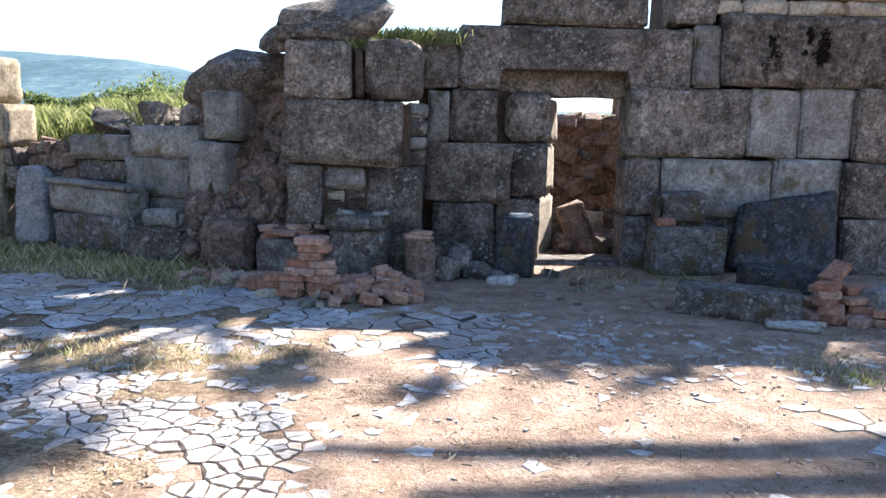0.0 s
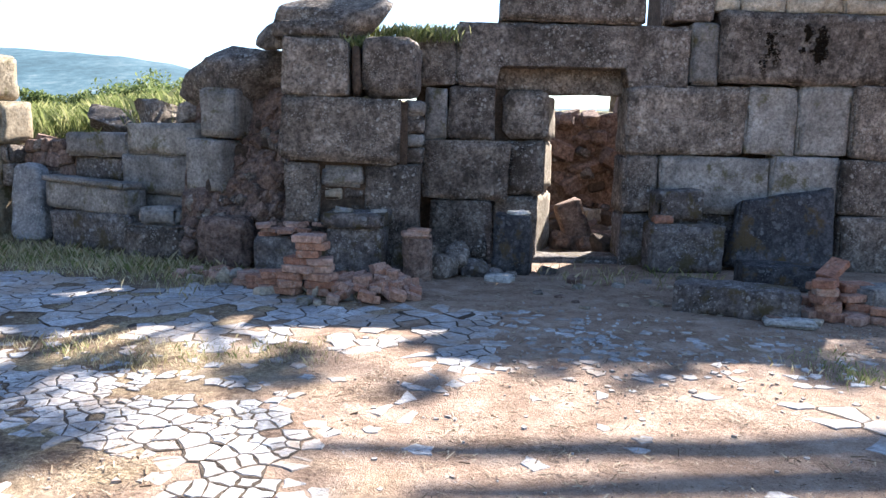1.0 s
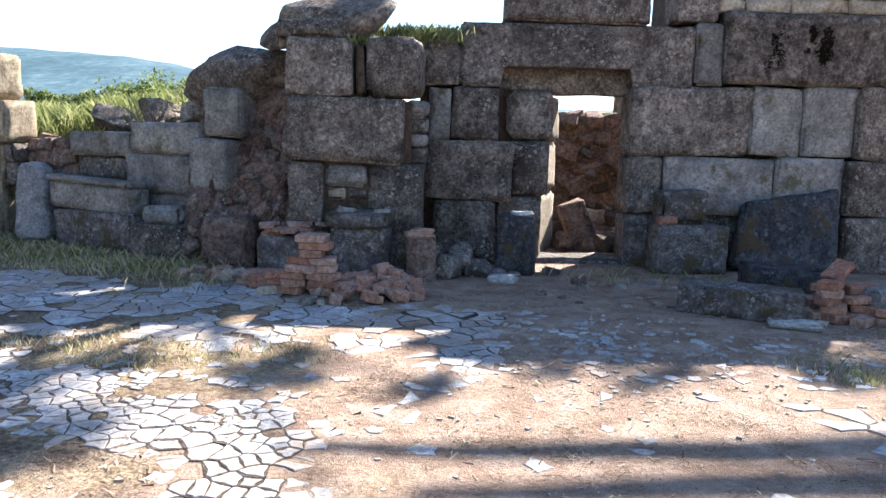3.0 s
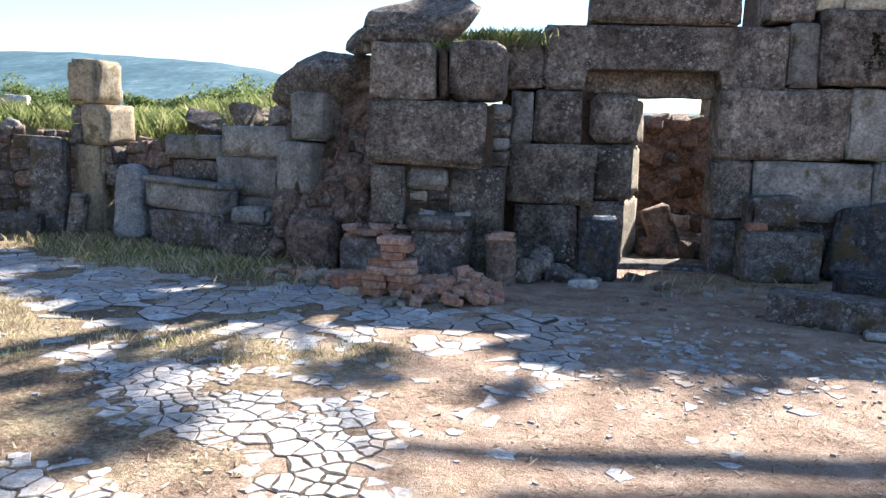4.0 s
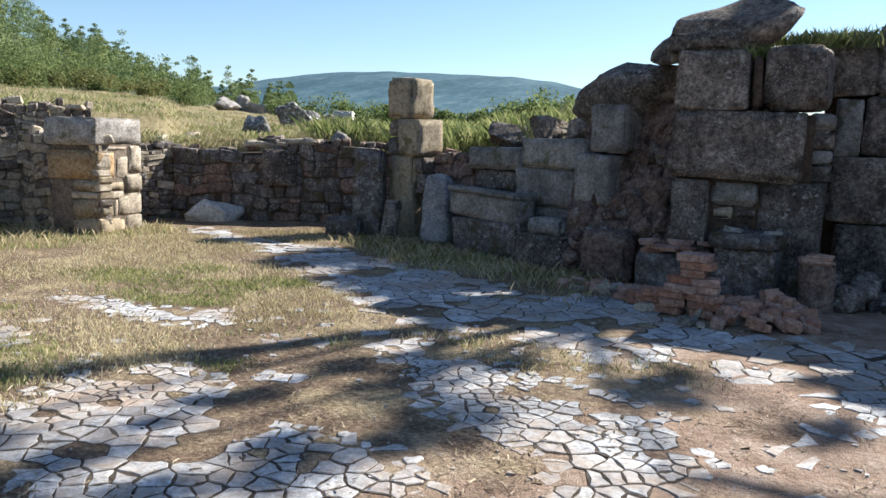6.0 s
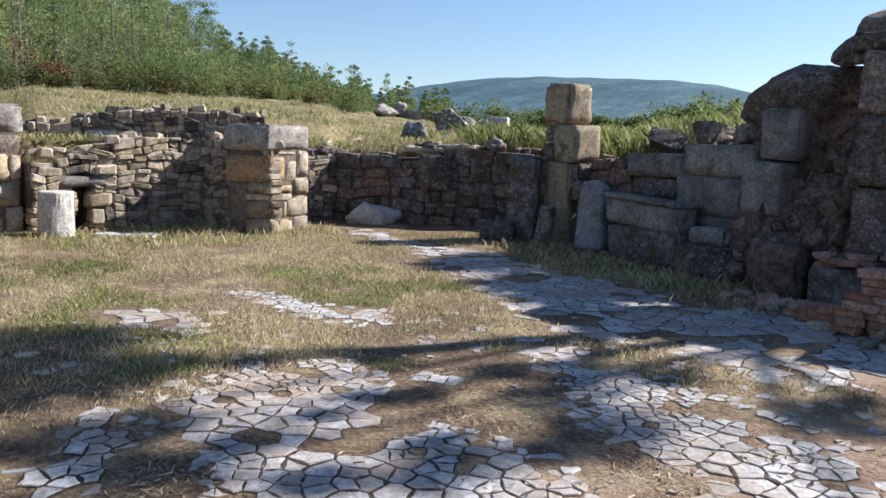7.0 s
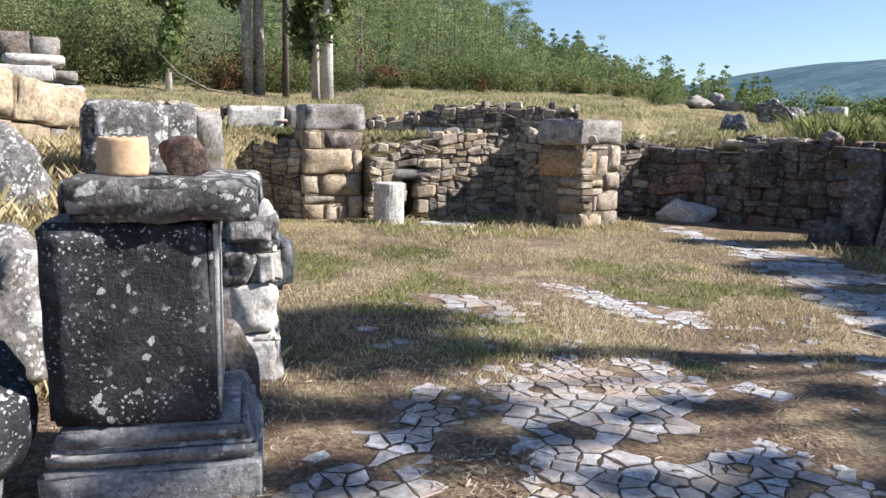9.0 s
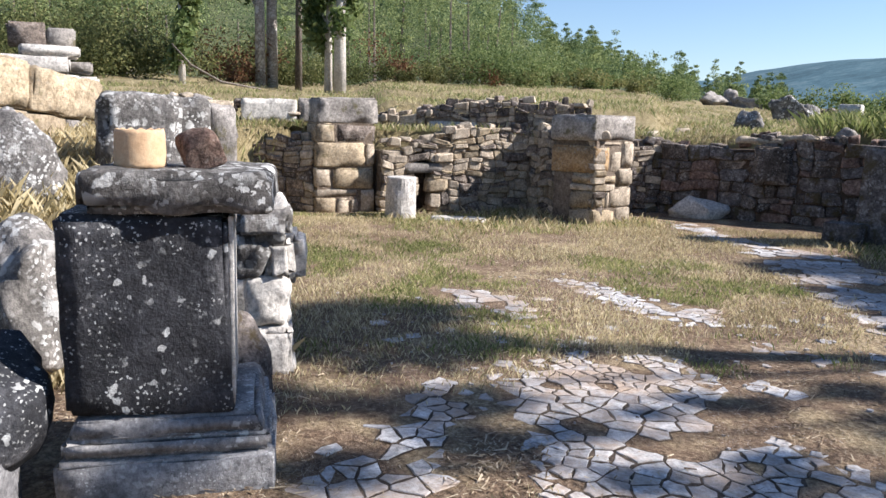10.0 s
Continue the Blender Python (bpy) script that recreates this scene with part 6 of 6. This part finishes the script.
def slab_piece(poly, rng, gap, rim=False):
    """One flagstone: its outline drawn in from the cracks, with uneven broken sides and a worn upper edge."""
    cx, cy = sum(p[0] for p in poly) / len(poly), sum(p[1] for p in poly) / len(poly)
    size = max(math.hypot(p[0] - cx, p[1] - cy) for p in poly)
    line = []
    for (xa, ya), (xb, yb) in zip(poly, poly[1:] + poly[:1]):
        long_ = math.hypot(xb - xa, yb - ya)
        if long_ < 0.012:
            continue
        line.append((xa, ya))
        if long_ > 0.07:
            for t in ((0.5,) if long_ < 0.16 else (0.33, 0.67)):
                t += rng.uniform(-0.08, 0.08)
                d = rng.uniform(-0.009, 0.001)
                px, py = xa + (xb - xa) * t, ya + (yb - ya) * t
                out = math.hypot(px - cx, py - cy) or 1.0
                line.append((px + (px - cx) / out * d, py + (py - cy) / out * d))
    n = len(line)
    if n < 3:
        return None
    zt = float(ground_height(cx, cy)) + rng.uniform(0.004, 0.009)
    tx, ty = rng.uniform(-0.012, 0.012), rng.uniform(-0.012, 0.012)
    if rim:
        zt -= rng.uniform(0.002, 0.010)
        tx, ty = rng.uniform(-0.09, 0.09), rng.uniform(-0.09, 0.09)
    draw = [gap * rng.uniform(0.6, 1.6) for _ in line]
    rings = []
    for more, dz in ((0.0, -0.05), (0.0, -0.004), (0.005, 0.0)):
        ring = []
        for (px, py), g in zip(line, draw):
            dx, dy = px - cx, py - cy
            q = max(0.25, 1 - (g + more) / (math.hypot(dx, dy) or 1.0))
            ring.append((cx + dx * q, cy + dy * q, zt + dz + dx * tx + dy * ty))
        rings.append(ring)
    verts = [v for ring in rings for v in ring]
    faces = [tuple(range(2 * n, 3 * n))]
    for a in (0, 1):
        for i in range(n):
            j = (i + 1) % n
            faces.append((a * n + i, a * n + j, (a + 1) * n + j, (a + 1) * n + i))
    return verts, faces, (cx, cy)


def scatter(outline, spacing, rng):
    """Seeds for cracks: near together in some places, far apart in others."""
    xs, ys = [p[0] for p in outline], [p[1] for p in outline]
    x0, x1, y0, y1 = min(xs) - 0.4, max(xs) + 0.4, min(ys) - 0.4, max(ys) + 0.4
    side = 0.8
    boxes, seeds = collections.defaultdict(list), []
    for _ in range(int((x1 - x0) * (y1 - y0) / spacing ** 2 * 9)):
        x, y = rng.uniform(x0, x1), rng.uniform(y0, y1)
        f = noise.noise(Vector((x * 1.4, y * 1.4, 11.0))) + 0.5 * noise.noise(Vector((x * 4.0, y * 4.0, 2.0)))
        need = spacing * max(0.42, 0.86 + 0.75 * f) * rng.choice((0.6, 0.9, 1.0, 1.25))
        kx, ky = int(x // side), int(y // side)
        if all(math.hypot(x - q[0], y - q[1]) > need for a in (-1, 0, 1) for b in (-1, 0, 1) for q in boxes[kx + a, ky + b]):
            boxes[kx, ky].append((x, y))
            seeds.append((x, y))
    return seeds, boxes, side


def make_paving():
    rng = random.Random(101)
    pave = holder("pavement", label="cracked white and bluish marble paving sunk in bare earth", category="paving", kind="structure")
    singles, rest_v, rest_f, soil_v, soil_f = 0, [], [], [], []
    done = []
    for spacing, outline, keep in PATCHES:
        seeds, boxes, side = scatter(outline, spacing, rng)
        for s in seeds:
            wob = 0.16 * noise.noise(Vector((s[0] * 2.2, s[1] * 2.2, 5.0))) + 0.10 * noise.noise(Vector((s[0] * 6.0, s[1] * 6.0, 8.0)))
            if not inside(outline, s[0] + wob, s[1] - wob) or rng.random() > keep:
                continue
            # soil and turf lie over the floor in places
            if keep > 0.5 and noise.noise(Vector((s[0] * 1.9, s[1] * 1.9, 31.0))) + 0.4 * noise.noise(Vector((s[0] * 5.0, s[1] * 5.0, 3.0))) > 0.33:
                continue
            if any(inside(o, *s) for o in done):
                continue
            kx, ky = int(s[0] // side), int(s[1] // side)
            near = sorted((q for a in (-1, 0, 1) for b in (-1, 0, 1) for q in boxes[kx + a, ky + b] if q != s), key=lambda q: (q[0] - s[0]) ** 2 + (q[1] - s[1]) ** 2)[:22]
            if keep > 0.5:
                poly = cell(s, near, spacing * 1.7)
            else:
                tilt = rng.uniform(0, 6.28)
                poly = [(s[0] + q * math.cos(tilt + 1.2566 * k), s[1] + q * math.sin(tilt + 1.2566 * k)) for k, q in enumerate(spacing * rng.uniform(0.18, 0.55) for _ in range(5))]
            if len(poly) < 3:
                continue
            rim = keep > 0.5 and any(not inside(outline, s[0] + wob + 0.13 * a, s[1] - wob + 0.13 * b) for a, b in ((1, 0), (-1, 0), (0, 1), (0, -1)))
            made = slab_piece(poly, rng, rng.choice((0.002, 0.003, 0.005, 0.009)), rim and rng.random() < 0.8)
            if made is None:
                continue
            zc = float(ground_height(*s)) + 0.003
            if keep > 0.5 and not rim:
                k0 = len(soil_v)
                soil_f.append(tuple(range(k0, k0 + len(poly))))
                soil_v += [(s[0] + (px - s[0]) * 1.05, s[1] + (py - s[1]) * 1.05, zc) for px, py in poly]
            v, f, c = made
            if singles < 300 and -4.3 < c[0] < -1.5 and c[1] < 3.7:
                mesh_ob("paving_stone", v, f, PAVING, pave)
                singles += 1
            else:
                k = len(rest_v)
                rest_v += v
                rest_f += [tuple(q + k for q in t) for t in f]
        done.append(outline)
    rest = mesh_ob("paving_fragments", rest_v, rest_f, PAVING, pave)
    rest["kind"] = "stuff"
    soil = mesh_ob("joint_soil", soil_v, soil_f, JOINT, pave, "dark soil in the cracks")
    soil["kind"] = "stuff"
    # loose chips
    chips_v, chips_f = [], []
    for _ in range(900):
        if rng.random() < 0.45:
            x, y = rng.uniform(0.2, 4.2), 6.3 - 1.2 * rng.random() + rng.gauss(0, 0.35)
        else:
            x, y = rng.uniform(-7, 3.5), rng.uniform(1.8, 7.2)
        s = 0.008 + 0.034 * rng.random() ** 2.2
        n = rng.randrange(3, 6)
        z = float(ground_height(x, y))
        t0 = rng.uniform(0, 6)
        ring = [(x + s * rng.uniform(0.6, 1.1) * math.cos(t0 + 6.283 * k / n), y + s * rng.uniform(0.6, 1.1) * math.sin(t0 + 6.283 * k / n)) for k in range(n)]
        k0 = len(chips_v)
        top = rng.uniform(0.004, 0.014)
        chips_v += [(a, b, z - 0.02) for a, b in ring] + [(x + (a - x) * 0.85, y + (b - y) * 0.85, z + top) for a, b in ring]
        chips_f.append(tuple(k0 + n + q for q in range(n)))
        chips_f += [(k0 + q, k0 + (q + 1) % n, k0 + n + (q + 1) % n, k0 + n + q) for q in range(n)]
    tagged(mesh_ob("stone_chips", chips_v, chips_f, PAVING), "small pale stone chips strewn over the earth", "stone chips", kind="stuff")


make_paving()
